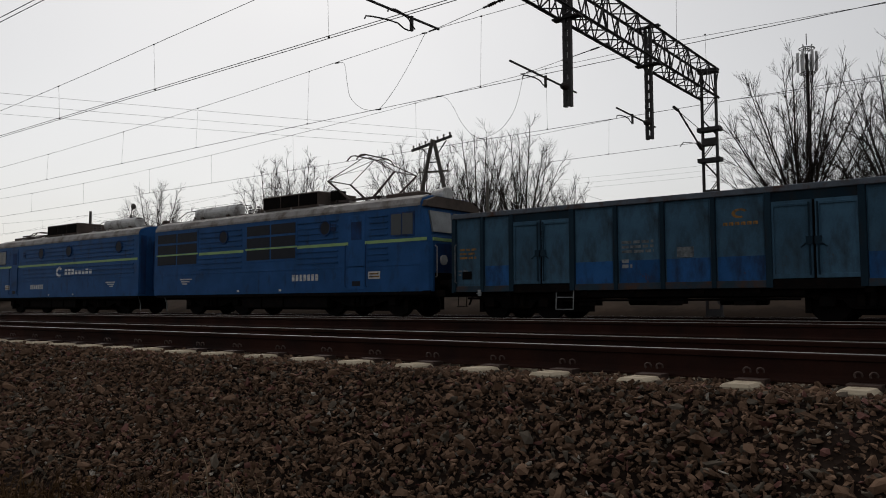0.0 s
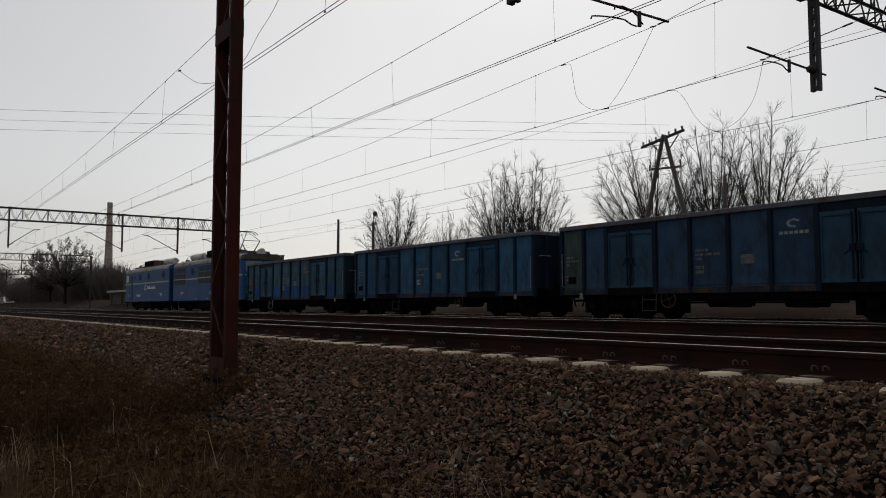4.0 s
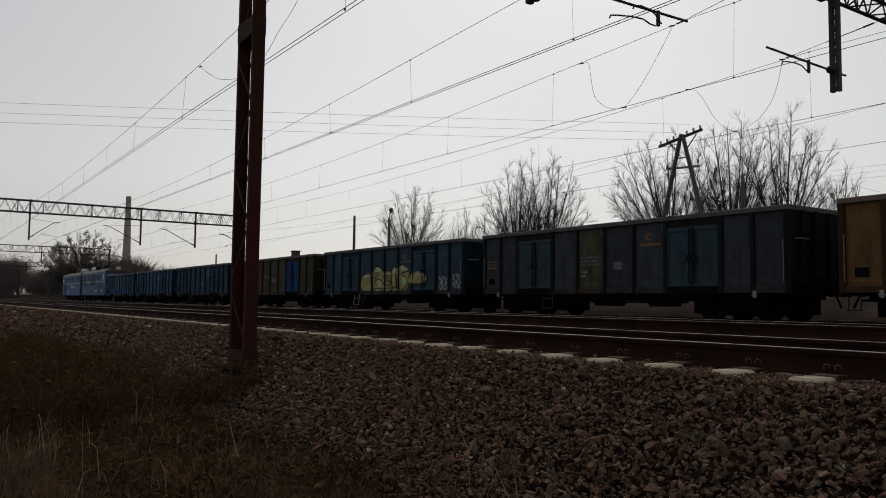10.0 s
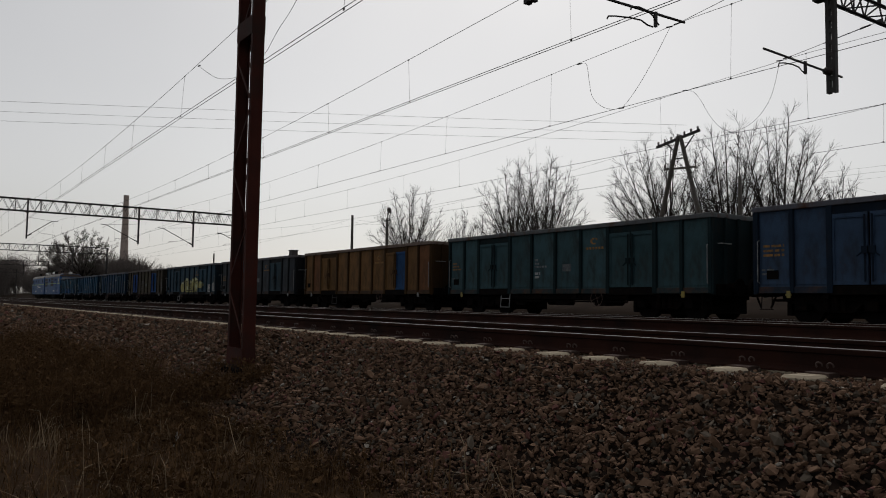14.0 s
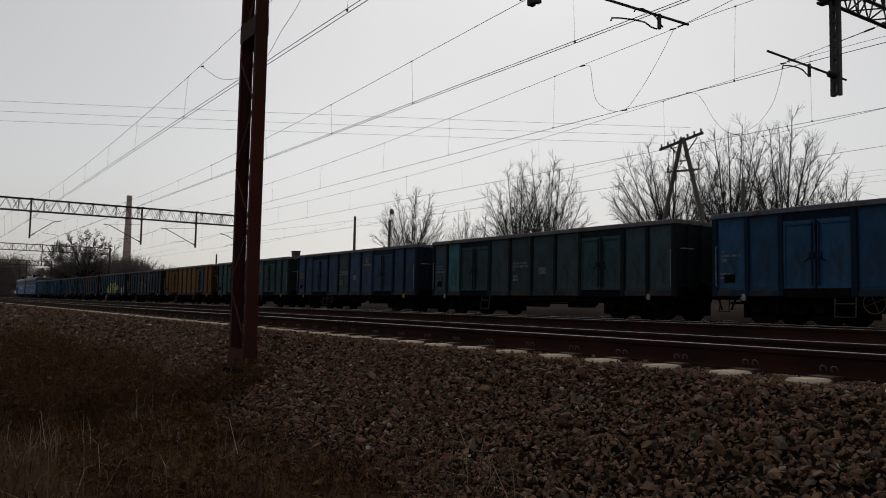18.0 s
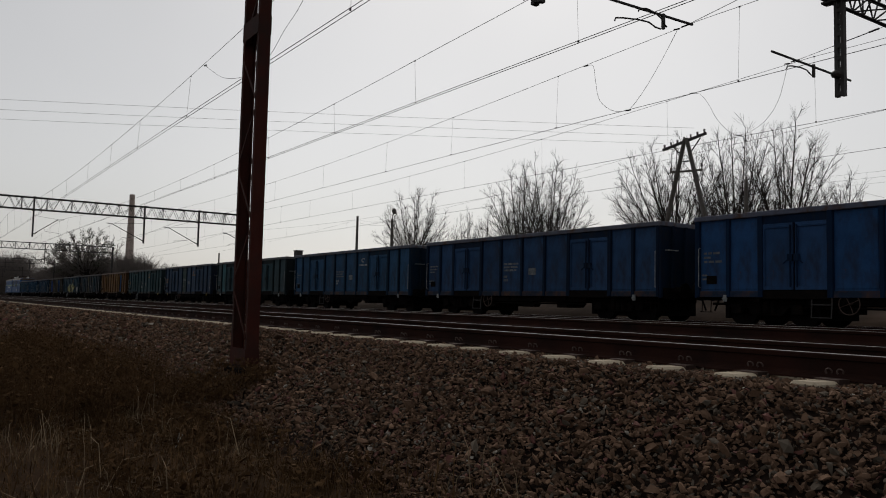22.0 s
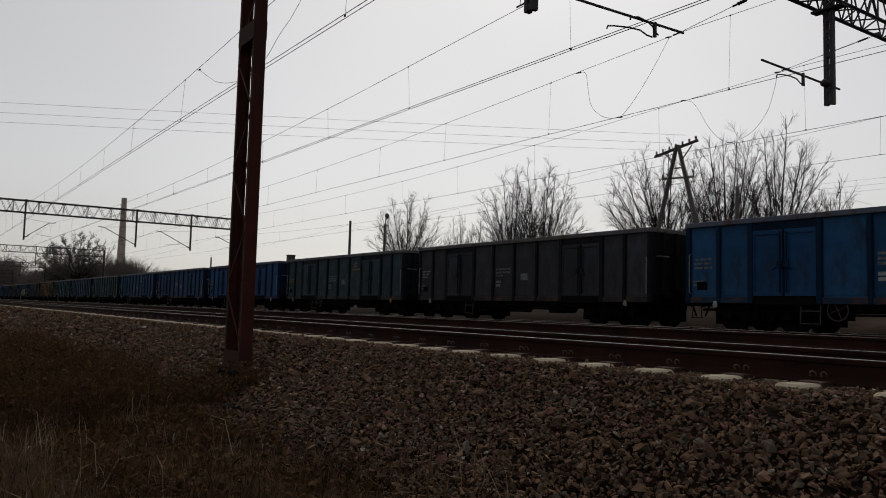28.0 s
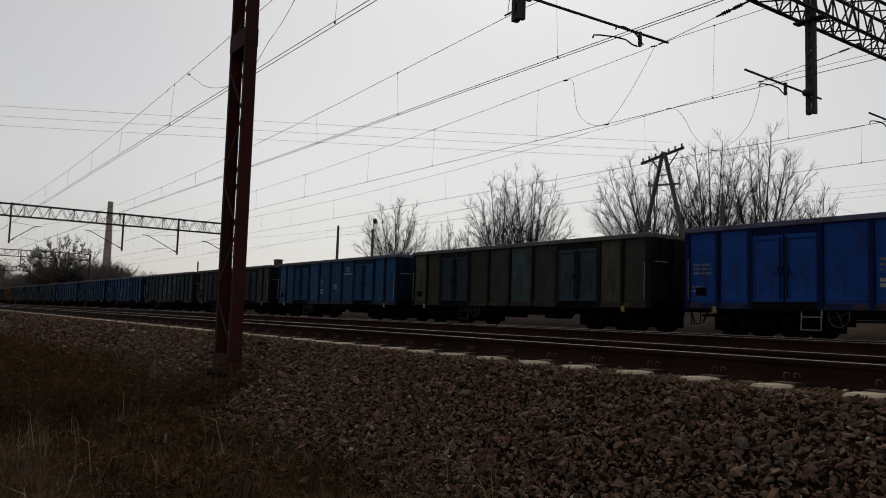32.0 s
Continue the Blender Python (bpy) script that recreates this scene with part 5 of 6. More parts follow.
    strokes = [[(0, 12), (0, 28), (3, 44), (16, 54), (34, 56), (44, 48), (46, 36)], [(42, 54), (52, 68), (58, 76), (74, 72), (86, 58), (100, 62), (112, 58), (124, 76), (132, 62), (146, 78), (160, 73), (177, 60), (160, 56)],
               [(44, 40), (62, 44), (72, 54), (58, 58), (46, 50)], [(84, 58), (82, 36), (86, 4)], [(52, 28), (68, 40), (80, 30)], [(86, 40), (98, 48), (110, 44), (92, 36)], [(90, 26), (104, 34), (112, 20), (94, 16), (90, 26)],
               [(112, 58), (114, 40), (118, 4)], [(132, 62), (124, 40), (138, 26), (142, 2)], [(148, 52), (168, 56), (178, 58)], [(146, 48), (162, 42), (170, 24), (158, 6), (146, 2)], [(180, 20), (178, 44), (194, 57), (215, 56), (229, 42), (232, 31), (220, 19), (182, 20)], [(0, 10), (6, -1), (152, -1)], [(50, 8), (140, 10)]]
    for line in strokes:
        line = rounded(line, False)
        for p, q in zip(line, line[1:]):
            (xa, za), (xb, zb) = at(*p), at(*q)
            size = max(1e-4, math.hypot(xb - xa, zb - za))
            ox, oz = -(zb - za) / size * 0.024, (xb - xa) / size * 0.024
            patch("graffiti_stroke", [(xa - ox, za - oz), (xb - ox, zb - oz), (xb + ox, zb + oz), (xa + ox, za + oz)], dark, 0.0105)
    for x0, c in ((BAYS[8][0] + 0.14, 1.35), (BAYS[9][0] + 0.12, 1.45)):
        for j in range(2):
            pts = [(x0 + 0.1 + 0.6 * k / 40 + 0.07 * math.sin(k * 0.83 + j), FACE - 0.019, c - 0.28 * j + 0.17 * math.sin(k * 0.55 + x0) * (1 - 0.3 * j) + 0.05 * math.sin(k * 1.3)) for k in range(41)]
            part("graffiti_tag", Shape().line(pts, 0.014, 4), M_white, w, "white scrawled tag")


graffiti(W5)


# ---- the locomotive's two sections ----
M_loco = paint("loco_blue", (0.015, 0.072, 0.20), 0.08, 0.4)
M_locodark = paint("loco_blue_dark", (0.014, 0.05, 0.15), 0.4)
M_stripe = surface("loco_green_stripe", (0.27, 0.42, 0.17), 0.5, spread=0.2, scale=3, fine=40, bump=0, each=0)
M_roofgrey = surface("loco_roof_grey", (0.30, 0.285, 0.275), 0.7, spread=0.3, scale=2, fine=30, stain=(0.09, 0.065, 0.05), stain_amount=0.5, stain_scale=1.5, each=0.1)
M_grille = surface("dark_grille", (0.006, 0.008, 0.016), 0.6, spread=0.3, scale=5, fine=60, each=0)
M_roofbox = surface("brown_roof_box", (0.085, 0.065, 0.055), 0.8, spread=0.35, scale=2, fine=30, stain=(0.04, 0.03, 0.026), stain_amount=0.4, each=0.1)
M_panto = surface("pantograph_steel", (0.05, 0.035, 0.033), 0.7, spread=0.3, scale=4, fine=40, each=0.1)


def loco_section(name_x, length, turned, raised, label):
    """Built with the cab at the +x end; turned puts the cab at the other end."""
    L = length
    F = L - 0.6                                  # the flat cab front
    X = (lambda u: L - u) if turned else (lambda u: u)
    w = thing("electric_locomotive", (name_x, TRAIN_Y, TRAIN_Z), label, "locomotive", "sections of the twin locomotive")

    def b(s, u0, y0, z0, u1, y1, z1):
        return s.box(min(X(u0), X(u1)), y0, z0, max(X(u0), X(u1)), y1, z1)

    # body shell as a loft of cross sections
    def ring(u, half, top, lean):
        zs = [(0.78, 0), (1.1, 0), (2.3, 0), (2.55, 0.3), (3.35, 1.0), (3.55, 1.0)]
        side = [(half, z, u - lean * k) for z, k in zs]
        roof = [(half * 0.93, 3.68, u - lean), (half * 0.7, 3.80, u - lean), (half * 0.35, top, u - lean)]
        right = [(X(c), -y, z) for y, z, c in side + roof]
        left = [(X(c), y, z) for y, z, c in reversed(side + roof)]
        return right + left
    rings = [ring(0.0, 1.46, 3.86, 0), ring(F - 0.75, 1.46, 3.80, 0), ring(F - 0.35, 1.46, 3.74, 0.02), ring(F - 0.08, 1.40, 3.70, 0.24), ring(F, 1.28, 3.70, 0.30)]
    s = Shape()
    n = len(rings[0])
    for r in rings:
        s.v += r
    for i in range(len(rings) - 1):
        s.f += [(i * n + j, i * n + (j + 1) % n, (i + 1) * n + (j + 1) % n, (i + 1) * n + j) for j in range(n)]
    for o in (0, (len(rings) - 1) * n):
        s.f += [(o + i, o + i + 1, o + n - 2 - i, o + n - 1 - i) for i in range(n // 2 - 1)]
    part("body", s, M_loco, w, "blue welded locomotive body")
    # pale roof edge strips and roof skin
    for e in (-1, 1):
        edge = [(e * 1.478, 3.44), (e * 1.478, 3.52), (e * 1.385, 3.70), (e * 1.03, 3.832), (e * 1.03, 3.79), (e * 1.36, 3.665), (e * 1.44, 3.5), (e * 1.44, 3.44)]
        part("roof_edge", Shape().prism(edge, "x", min(X(0.05), X(F - 0.36)), max(X(0.05), X(F - 0.36))), M_roofgrey, w, "pale dirty roof edge")
    s = Shape()
    for y0, y1, z in ((-1.02, -0.5, 3.815), (-0.5, 0.5, 3.875), (0.5, 1.02, 3.815)):
        b(s, 0.1, y0, z - 0.02, F - 0.8, y1, z + 0.03)
    for i in range(9):
        u = 0.5 + i * (L - 2) / 9
        b(s, u, -1.0, 3.80, u + 0.05, 1.0, 3.92)
    part("roof", s, M_roofgrey, w, "dirty grey sheet roof", bevel=0.008)
    f = -1.46
    # stripe, skirt band
    part("stripe", b(Shape(), 3.15, f - 0.010, 2.34, 5.95, f - 0.002, 2.44), M_stripe, w)
    part("stripe", b(Shape(), 8.85, f - 0.010, 2.34, F - 0.1, f - 0.002, 2.44), M_stripe, w, "yellow-green waist stripe")
    if turned:
        part("stripe", b(Shape(), 0.1, f - 0.010, 2.34, 3.15, f - 0.002, 2.44), M_stripe, w)
        part("stripe", b(Shape(), 5.95, f - 0.010, 2.34, 8.85, f - 0.002, 2.44), M_stripe, w)
    # horizontal pressed ridges
    for z in (1.78, 1.98, 2.18, 2.60, 2.80, 3.00, 3.20):
        for u0, u1 in ((3.2, 5.85), (8.95, 11.0), (12.45, L - 2.3)) if not turned else ((0.4, 5.5), (5.7, 10.9), (12.45, L - 2.3)):
            part("ridge", b(Shape(), u0, f - 0.04, z, u1, f + 0.003, z + 0.035), M_loco, w)
    part("ridge", b(Shape(), 0.1, f - 0.018, 1.60, F - 0.4, f + 0.003, 1.63), M_loco, w)
    # grilles
    if not turned:
        for u0, u1 in ((0.17, 3.08), (6.08, 8.95)):
            g = part("grille", b(Shape(), u0, f - 0.012, 1.96, u1, f + 0.01, 3.36), M_loco, w, "dark ventilation grille with six openings")
            for r in range(3):
                for c in range(2):
                    a0 = u0 + 0.08 + c * (u1 - u0 - 0.08) / 2
                    z0 = 2.02 + r * 0.45
                    part("louvre", b(Shape(), a0, f - 0.020, z0, a0 + (u1 - u0) / 2 - 0.12, f - 0.011, z0 + 0.37), M_grille, g)
            part("grille_stripe", b(Shape(), u0, f - 0.016, 2.395, u1, f - 0.0105, 2.455), M_stripe, g)
    for u in ((4.76, 10.4) if not turned else (1.6, 6.1, 8.9)):
        ring_ = part("porthole", Shape().torus((X(u), f - 0.03, 2.98), (0, 1, 0), 0.25, 0.03, 20, 5), M_locodark, w)
        part("pane", Shape().rod((X(u), f - 0.045, 2.98), (X(u), f + 0.01, 2.98), 0.245, n=18), M_grille, ring_, "dark round window pane")
    part("vent_cover", b(Shape(), 10.65, f - 0.02, 2.85, 10.9, f, 3.1), M_locodark, w)
    # door with step and handrails
    d = part("cab_door", b(Shape(), 11.48, f - 0.018, 0.86, 12.25, f, 3.32), M_loco, w, "blue cab door", bevel=0.01)
    part("door_window", b(Shape(), 11.63, f - 0.024, 2.5, 12.1, f - 0.016, 3.1), M_locodark, d)
    part("step_recess", b(Shape(), 11.68, f - 0.024, 0.98, 12.05, f - 0.016, 1.14), M_grille, d)
    for u in (11.4, 12.33):
        part("handrail", Shape().line([(X(u), f - 0.01, 0.95), (X(u), f - 0.07, 1.0), (X(u), f - 0.07, 2.3), (X(u), f - 0.01, 2.35)], 0.016, 5), M_locodark, d)
    # side window
    win = part("cab_window", b(Shape(), L - 2.2, f - 0.014, 2.52, L - 1.18, f, 3.28), M_locodark, w, "cab side window")
    for k in range(2):
        part("pane", b(Shape(), L - 2.15 + k * 0.47, f - 0.022, 2.57, L - 1.72 + k * 0.47, f - 0.013, 3.23), M_glass, win)
    # cab front: windscreens, lamps, handrails
    for e in (-1, 1):
        s = Shape()
        q = [(F - 0.10, e * 0.10, 2.62), (F - 0.10, e * 1.2, 2.62), (F - 0.29, e * 1.16, 3.30), (F - 0.29, e * 0.10, 3.30)]
        s.add([(X(u + 0.06), y, z) for u, y, z in q] + [(X(u - 0.05), y, z) for u, y, z in q], [(0, 1, 2, 3), (7, 6, 5, 4), (0, 4, 5, 1), (1, 5, 6, 2), (2, 6, 7, 3), (3, 7, 4, 0)])
        part("windscreen", s, M_screen, w, "cab windscreen, sky brightness painted in as grey")
        part("head_lamp", Shape().rod((X(F - 0.04), e * 0.82, 1.75), (X(F + 0.09), e * 0.82, 1.75), 0.15, 0.16, n=14), M_silver, w, "round head lamp")
        part("handrail", Shape().line([(X(F - 0.02), e * 1.18, 1.2), (X(F + 0.08), e * 1.18, 1.25), (X(F + 0.08), e * 1.18, 2.15), (X(F - 0.02), e * 1.18, 2.2)], 0.016, 5), M_white, w)
        bu = part("buffer", Shape().rod((X(F), e * 0.875, 1.0), (X(L + 0.35), e * 0.875, 1.0), 0.12, 0.1, n=12), M_under, w)
        part("buffer_head", Shape().rod((X(L + 0.35), e * 0.875, 1.0), (X(L + 0.42), e * 0.875, 1.0), 0.22, 0.24, n=18), M_wheel, bu)
    part("front_stripe", b(Shape(), F - 0.02, -1.27, 2.34, F + 0.012, 1.27, 2.44), M_stripe, w)
    part("front_panel", b(Shape(), F - 0.03, -1.15, 1.36, F + 0.02, 1.15, 2.26), M_locodark, w, "dark grimy front panel")
    part("front_plate", b(Shape(), F - 0.05, -1.2, 0.80, F + 0.03, 1.2, 1.35), M_under, w, "dark front buffer beam")
    part("roof_lamp", Shape().rod((X(F - 0.95), 0, 3.94), (X(F - 0.42), 0, 3.92), 0.18, 0.27, n=16).rod((X(F - 0.42), 0, 3.92), (X(F - 0.38), 0, 3.92), 0.27, 0.24, n=16), M_silver, w, "round roof head lamp")
    part("visor", Shape().prism([(-1.42, 3.42), (1.42, 3.42), (1.36, 3.6), (0.9, 3.76), (-0.9, 3.76), (-1.36, 3.6)], "x", min(X(F - 0.42), X(F - 0.16)), max(X(F - 0.42), X(F - 0.16))), M_roofbox, w, "dull visor over the windscreens")
    part("lamp_housing", b(Shape(), F - 0.9, -0.22, 3.7, F - 0.5, 0.22, 3.9), M_silver, w)
    part("cab_roof_box", b(Shape(), L - 3.0, -0.8, 3.78, F - 0.95, 0.8, 4.02), M_roofbox, w, bevel=0.03)
    # lettering as bars, plates
    s = Shape()
    for i in range(7):
        b(s, 8.7 + i * 0.2, f - 0.008, 1.20, 8.83 + i * 0.2, f - 0.001, 1.42)
    part("lettering", s, M_white, w, "pale lettering bars")
    s = Shape()
    for i in range(3):
        b(s, 1.9 + i * 0.07, f - 0.008, 1.38 - i * 0.09, 2.7 - i * 0.16, f - 0.001, 1.43 - i * 0.09)
    part("lettering", s, M_white, w)
    for u in (5.6, 8.0):
        part("plate", b(Shape(), u, f - 0.01, 0.86, u + 0.12, f, 0.93), M_white, w)
    pl = part("notice", b(Shape(), 12.4, f - 0.012, 1.2, 12.92, f - 0.001, 1.44), M_silver, w, "pale notice plate with dark bars")
    part("notice_bars", b(b(Shape(), 12.46, f - 0.016, 1.34, 12.86, f - 0.011, 1.39), 12.44, f - 0.016, 1.25, 12.88, f - 0.011, 1.30), M_orange, pl)
    if turned:                                   # the company sign on the leading section
        s = Shape()
        cx = 8.05
        for i in range(12):
            a0, a1 = 0.6 + i * 0.4, 0.6 + (i + 1) * 0.4
            p = [(cx + 1.2 * r * math.cos(t), f - 0.010, 2.0 + r * math.sin(t)) for r, t in ((0.14, a0), (0.26, a0), (0.26, a1), (0.14, a1))]
            s.add(p + [(q[0], f - 0.001, q[2]) for q in p], [(0, 1, 2, 3), (4, 5, 6, 7), (0, 1, 5, 4), (2, 3, 7, 6)])
        for i, h in enumerate((0.26, 0.26, 0.26, 0.18, 0.18, 0.18, 0.23, 0.18)):
            s.box(cx + 0.55 + i * 0.33, f - 0.010, 1.85, cx + 0.78 + i * 0.33, f - 0.001, 1.85 + h)
        part("company_sign", s, M_logo, w, "white ringed sign with a row of bars")
    # roof gear
    part("air_tank", Shape().rod((X(1.7), -0.45, 4.16), (X(4.4), -0.45, 4.16), 0.25, n=16).rod((X(4.4), -0.45, 4.16), (X(4.5), -0.45, 4.16), 0.25, 0.12, n=16), M_silver, w, "pale cylindrical roof tank", smooth=False)
    part("tank_saddle", b(b(Shape(), 2.1, -0.7, 3.85, 2.25, -0.2, 4.0), 3.8, -0.7, 3.85, 3.95, -0.2, 4.0), M_roofbox, w)
    bx = part("resistor_box", b(Shape(), 6.4, -0.95, 3.85, 9.5, 0.95, 4.42), M_roofbox, w, "brown louvred roof box", bevel=0.03)
    for k in range(3):
        part("louvre_panel", b(Shape(), 6.5 + k, -0.985, 3.95, 7.4 + k, -0.945, 4.36), M_under, bx)
    s = Shape()
    for u in (5.1, 5.6, 9.7, 10.0):
        insulator(s, (X(u), -0.5, 3.85), (X(u), -0.5, 4.25), 0.09, 4)
    part("roof_insulators", s, M_insul, w)
    part("switch_gear", b(Shape(), 9.72, -0.6, 4.1, 10.1, -0.2, 4.42), M_under, w)
    part("busbar", Shape().line([(X(0.3), -0.55, 4.05), (X(1.0), -0.6, 4.3), (X(4.6), -0.6, 4.35), (X(5.2), -0.5, 4.25)], 0.018, 5), M_panto, w)
    for u in (0.6, 4.9):
        part("vent_pot", Shape().rod((X(u), 0.2, 3.85), (X(u), 0.2, 4.2), 0.12, 0.16, n=10), M_roofbox, w)
    # pantograph
    c = 11.15
    base = part("pantograph_base", b(b(b(b(Shape(), c - 1.0, -0.7, 3.95, c + 1.0, -0.63, 4.03), c - 1.0, 0.63, 3.95, c + 1.0, 0.7, 4.03), c - 1.0, -0.7, 3.96, c - 0.93, 0.7, 4.04), c + 0.93, -0.7, 3.96, c + 1.0, 0.7, 4.04), M_panto, w, "dark pantograph base frame")
    s = Shape()
    for u in (c - 0.95, c + 0.95):
        for y in (-0.66, 0.66):
            insulator(s, (X(u), y, 3.82), (X(u), y, 3.97), 0.08, 3)
    part("insulators", s, M_insul, base)
    kz, tz, kx = (4.80, 5.52, 1.6) if raised else (4.12, 4.2, 1.9)
    for e in (-1, 1):
        for y in (-0.5, 0.5):
            part("lower_arm", Shape().rod((X(c + e * 0.55), y, 4.02), (X(c + e * kx), y * 1.15, kz), 0.045, 0.035, n=6), M_panto, base)
            part("upper_arm", Shape().rod((X(c + e * kx), y * 1.15, kz), (X(c + e * (0.12 if raised else 1.0)), y * 0.55, tz), 0.018, 0.016, n=5), M_panto, base)
        part("cross_tube", Shape().rod((X(c + e * kx), -0.58, kz), (X(c + e * kx), 0.58, kz), 0.022, n=5), M_panto, base)
        part("brace", Shape().rod((X(c + e * kx), -0.58, kz), (X(c + e * 0.12), 0.28, tz), 0.012, n=4), M_panto, base)
    s = Shape()
    for e in (-0.22, 0.22):
        s.line([(X(c + e), -0.98, tz - 0.2), (X(c + e), -0.8, tz - 0.02), (X(c + e), -0.6, tz + 0.03), (X(c + e), 0.6, tz + 0.03), (X(c + e), 0.8, tz - 0.02), (X(c + e), 0.98, tz - 0.2)], 0.024, 6)
    for y in (-0.5, 0.5):
        s.rod((X(c - 0.22), y, tz + 0.02), (X(c + 0.22), y, tz + 0.02), 0.02, n=5)
    part("collector_head", s, M_panto, base, "dark bow collector with two strips")
    # running gear
    s = Shape()
    b(s, 0.2, -1.2, 0.62, L - 0.2, 1.2, 0.82)
    # long centre block added to keep the space between the wheels dark
    b(s, 1.4, -0.55, 0.2, L - 1.6, 0.55, 0.66)
    for u in (5.7, 6.9, 8.1, 9.2):
        b(s, u, -1.3, 0.28, u + 1.1, -0.7, 0.76)
        b(s, u, 0.7, 0.32, u + 0.95, 1.3, 0.76)
    part("underframe", s, M_under, w, "grimy underframe with boxes")
    part("skirt", b(Shape(), 0.15, -1.44, 0.68, L - 0.6, -1.38, 0.80), M_under, w)
    for u in (3.6, L - 3.9):
        bogie(w, X(u), 1.5, 0.6)
    for u in (0.4, 12.3, L - 0.5):
        part("sand_pipe", Shape().line([(X(u), -1.2, 0.75), (X(u) + 0.1, -1.15, 0.4), (X(u), -1.1, 0.15)], 0.025, 5), M_faded if u == 0.4 else M_under, w)
    # gangway end
    part("gangway", b(Shape(), -0.62, -0.8, 1.0, 0.0, 0.8, 3.2), M_locodark, w, "dark blue bellows gangway", bevel=0.04)
    part("end_frame", b(b(Shape(), -0.06, -1.40, 0.85, 0.0, -1.15, 3.4), -0.06, 1.15, 0.85, 0.0, 1.40, 3.4), M_locodark, w)
    return w


LOCO_B = loco_section(-15.58, 15.55, False, True, "rear section of a blue electric locomotive, pantograph raised")
LOCO_A = loco_section(-31.9, 15.1, True, False, "leading section of a blue electric locomotive with white sign")
MOVING.append((LOCO_B, -15.58))
MOVING.append((LOCO_A, -31.9))

# ---- ballast stones ----
ICO = [(-0.526, 0, 0.851), (0.526, 0, 0.851), (-0.526, 0, -0.851), (0.526, 0, -0.851), (0, 0.851, 0.526), (0, 0.851, -0.526), (0, -0.851, 0.526), (0, -0.851, -0.526),
       (0.851, 0.526, 0), (-0.851, 0.526, 0), (0.851, -0.526, 0), (-0.851, -0.526, 0)]
ICO_F = [(1, 4, 0), (4, 9, 0), (4, 5, 9), (8, 5, 4), (1, 8, 4), (1, 10, 8), (10, 3, 8), (8, 3, 5), (3, 2, 5), (3, 7, 2), (3, 10, 7), (10, 6, 7), (6, 11, 7), (6, 0, 11), (6, 1, 0), (10, 1, 6), (11, 0, 9), (2, 11, 9), (5, 2, 9), (11, 2, 7)]


def rock(rng):
    """An angular broken stone of about unit size."""
    v = np.array(ICO)
    for k in range(7):                           # flat broken faces
        n = rng.normal(0, 1, 3)
        n /= np.linalg.norm(n)
        d = v @ n
        cut = rng.uniform(0.12, 0.5)
        v = v - np.outer(np.maximum(d - cut, 0), n)
    return v * rng.uniform(0.75, 1.3, 3) * [1.35, 1.05, 0.8]


def turns(rng, n):
    q = rng.normal(0, 1, (n, 4))
    q /= np.linalg.norm(q, axis=1, keepdims=True)
    w, x, y, z = q.T
    return np.stack([1 - 2 * (y * y + z * z), 2 * (x * y - z * w), 2 * (x * z + y * w), 2 * (x * y + z * w), 1 - 2 * (x * x + z * z), 2 * (y * z - x * w),
                     2 * (x * z - y * w), 2 * (y * z + x * w), 1 - 2 * (x * x + y * y)], -1).reshape(n, 3, 3)


def stone_field(x0, x1, y0, y1, density, size, rng):
    """Places and sizes of stones, uneven over the bed."""
    n = int((x1 - x0) * (y1 - y0) * density)
    x, y = rng.uniform(x0, x1, n), rng.uniform(y0, y1, n)
    r = size * np.exp(rng.normal(0, 0.32, n))
    r = np.where(y > 4.25, np.minimum(r, 0.034), r)
    z = np.where(y > 4.40, -0.254, -0.228 - (4.40 - y) * 0.478) + rng.uniform(-0.3, 0.8, n) * r * np.where(y > 4.35, 0.6, 1.0)
    fade = rng.uniform(0, 1, n) < np.clip((y - 2.35 + 0.25 * np.sin(x * 1.3) + 0.35 * np.clip((x + 2) / 4, 0, 1)) / 0.55, 0.03, 1)
    k = np.round((x + 4.02) / 0.597)
    on_sleeper = (np.abs((x + 4.02) / 0.597 - k) < 0.17) & (y > 4.65 + 0.035 * np.sin(k * 2.7))
    keep = fade & ~on_sleeper & ~((np.abs(x + 9.62) < 0.30) & (np.abs(y - 3.51) < 0.11))
    return np.stack([x, y, z], -1)[keep], r[keep]


def stones_mesh(name, places, sizes, material, rng):
    kinds = [rock(rng) for i in range(14)]
    n = len(places)
    pick = rng.integers(0, 14, n)
    v = np.stack(kinds)[pick]
    v = np.einsum("nij,nkj->nki", turns(rng, n), v) * sizes[:, None, None]
    v[:, :, 2] *= 0.85
    v += places[:, None, :]
    f = (np.array(ICO_F)[None] + (np.arange(n) * 12)[:, None, None]).reshape(-1, 3)
    me = bpy.data.meshes.new(name)
    me.vertices.add(n * 12)
    me.vertices.foreach_set("co", v.astype(np.float32).ravel())
    me.loops.add(len(f) * 3)
    me.loops.foreach_set("vertex_index", f.astype(np.int32).ravel())
    me.polygons.add(len(f))
    me.polygons.foreach_set("loop_start", np.arange(0, len(f) * 3, 3, dtype=np.int32))
    me.materials.append(material)
    me.polygons.foreach_set("use_smooth", np.zeros(len(f), dtype=bool))
    me.update(calc_edges=True)
    me.validate()
    return me


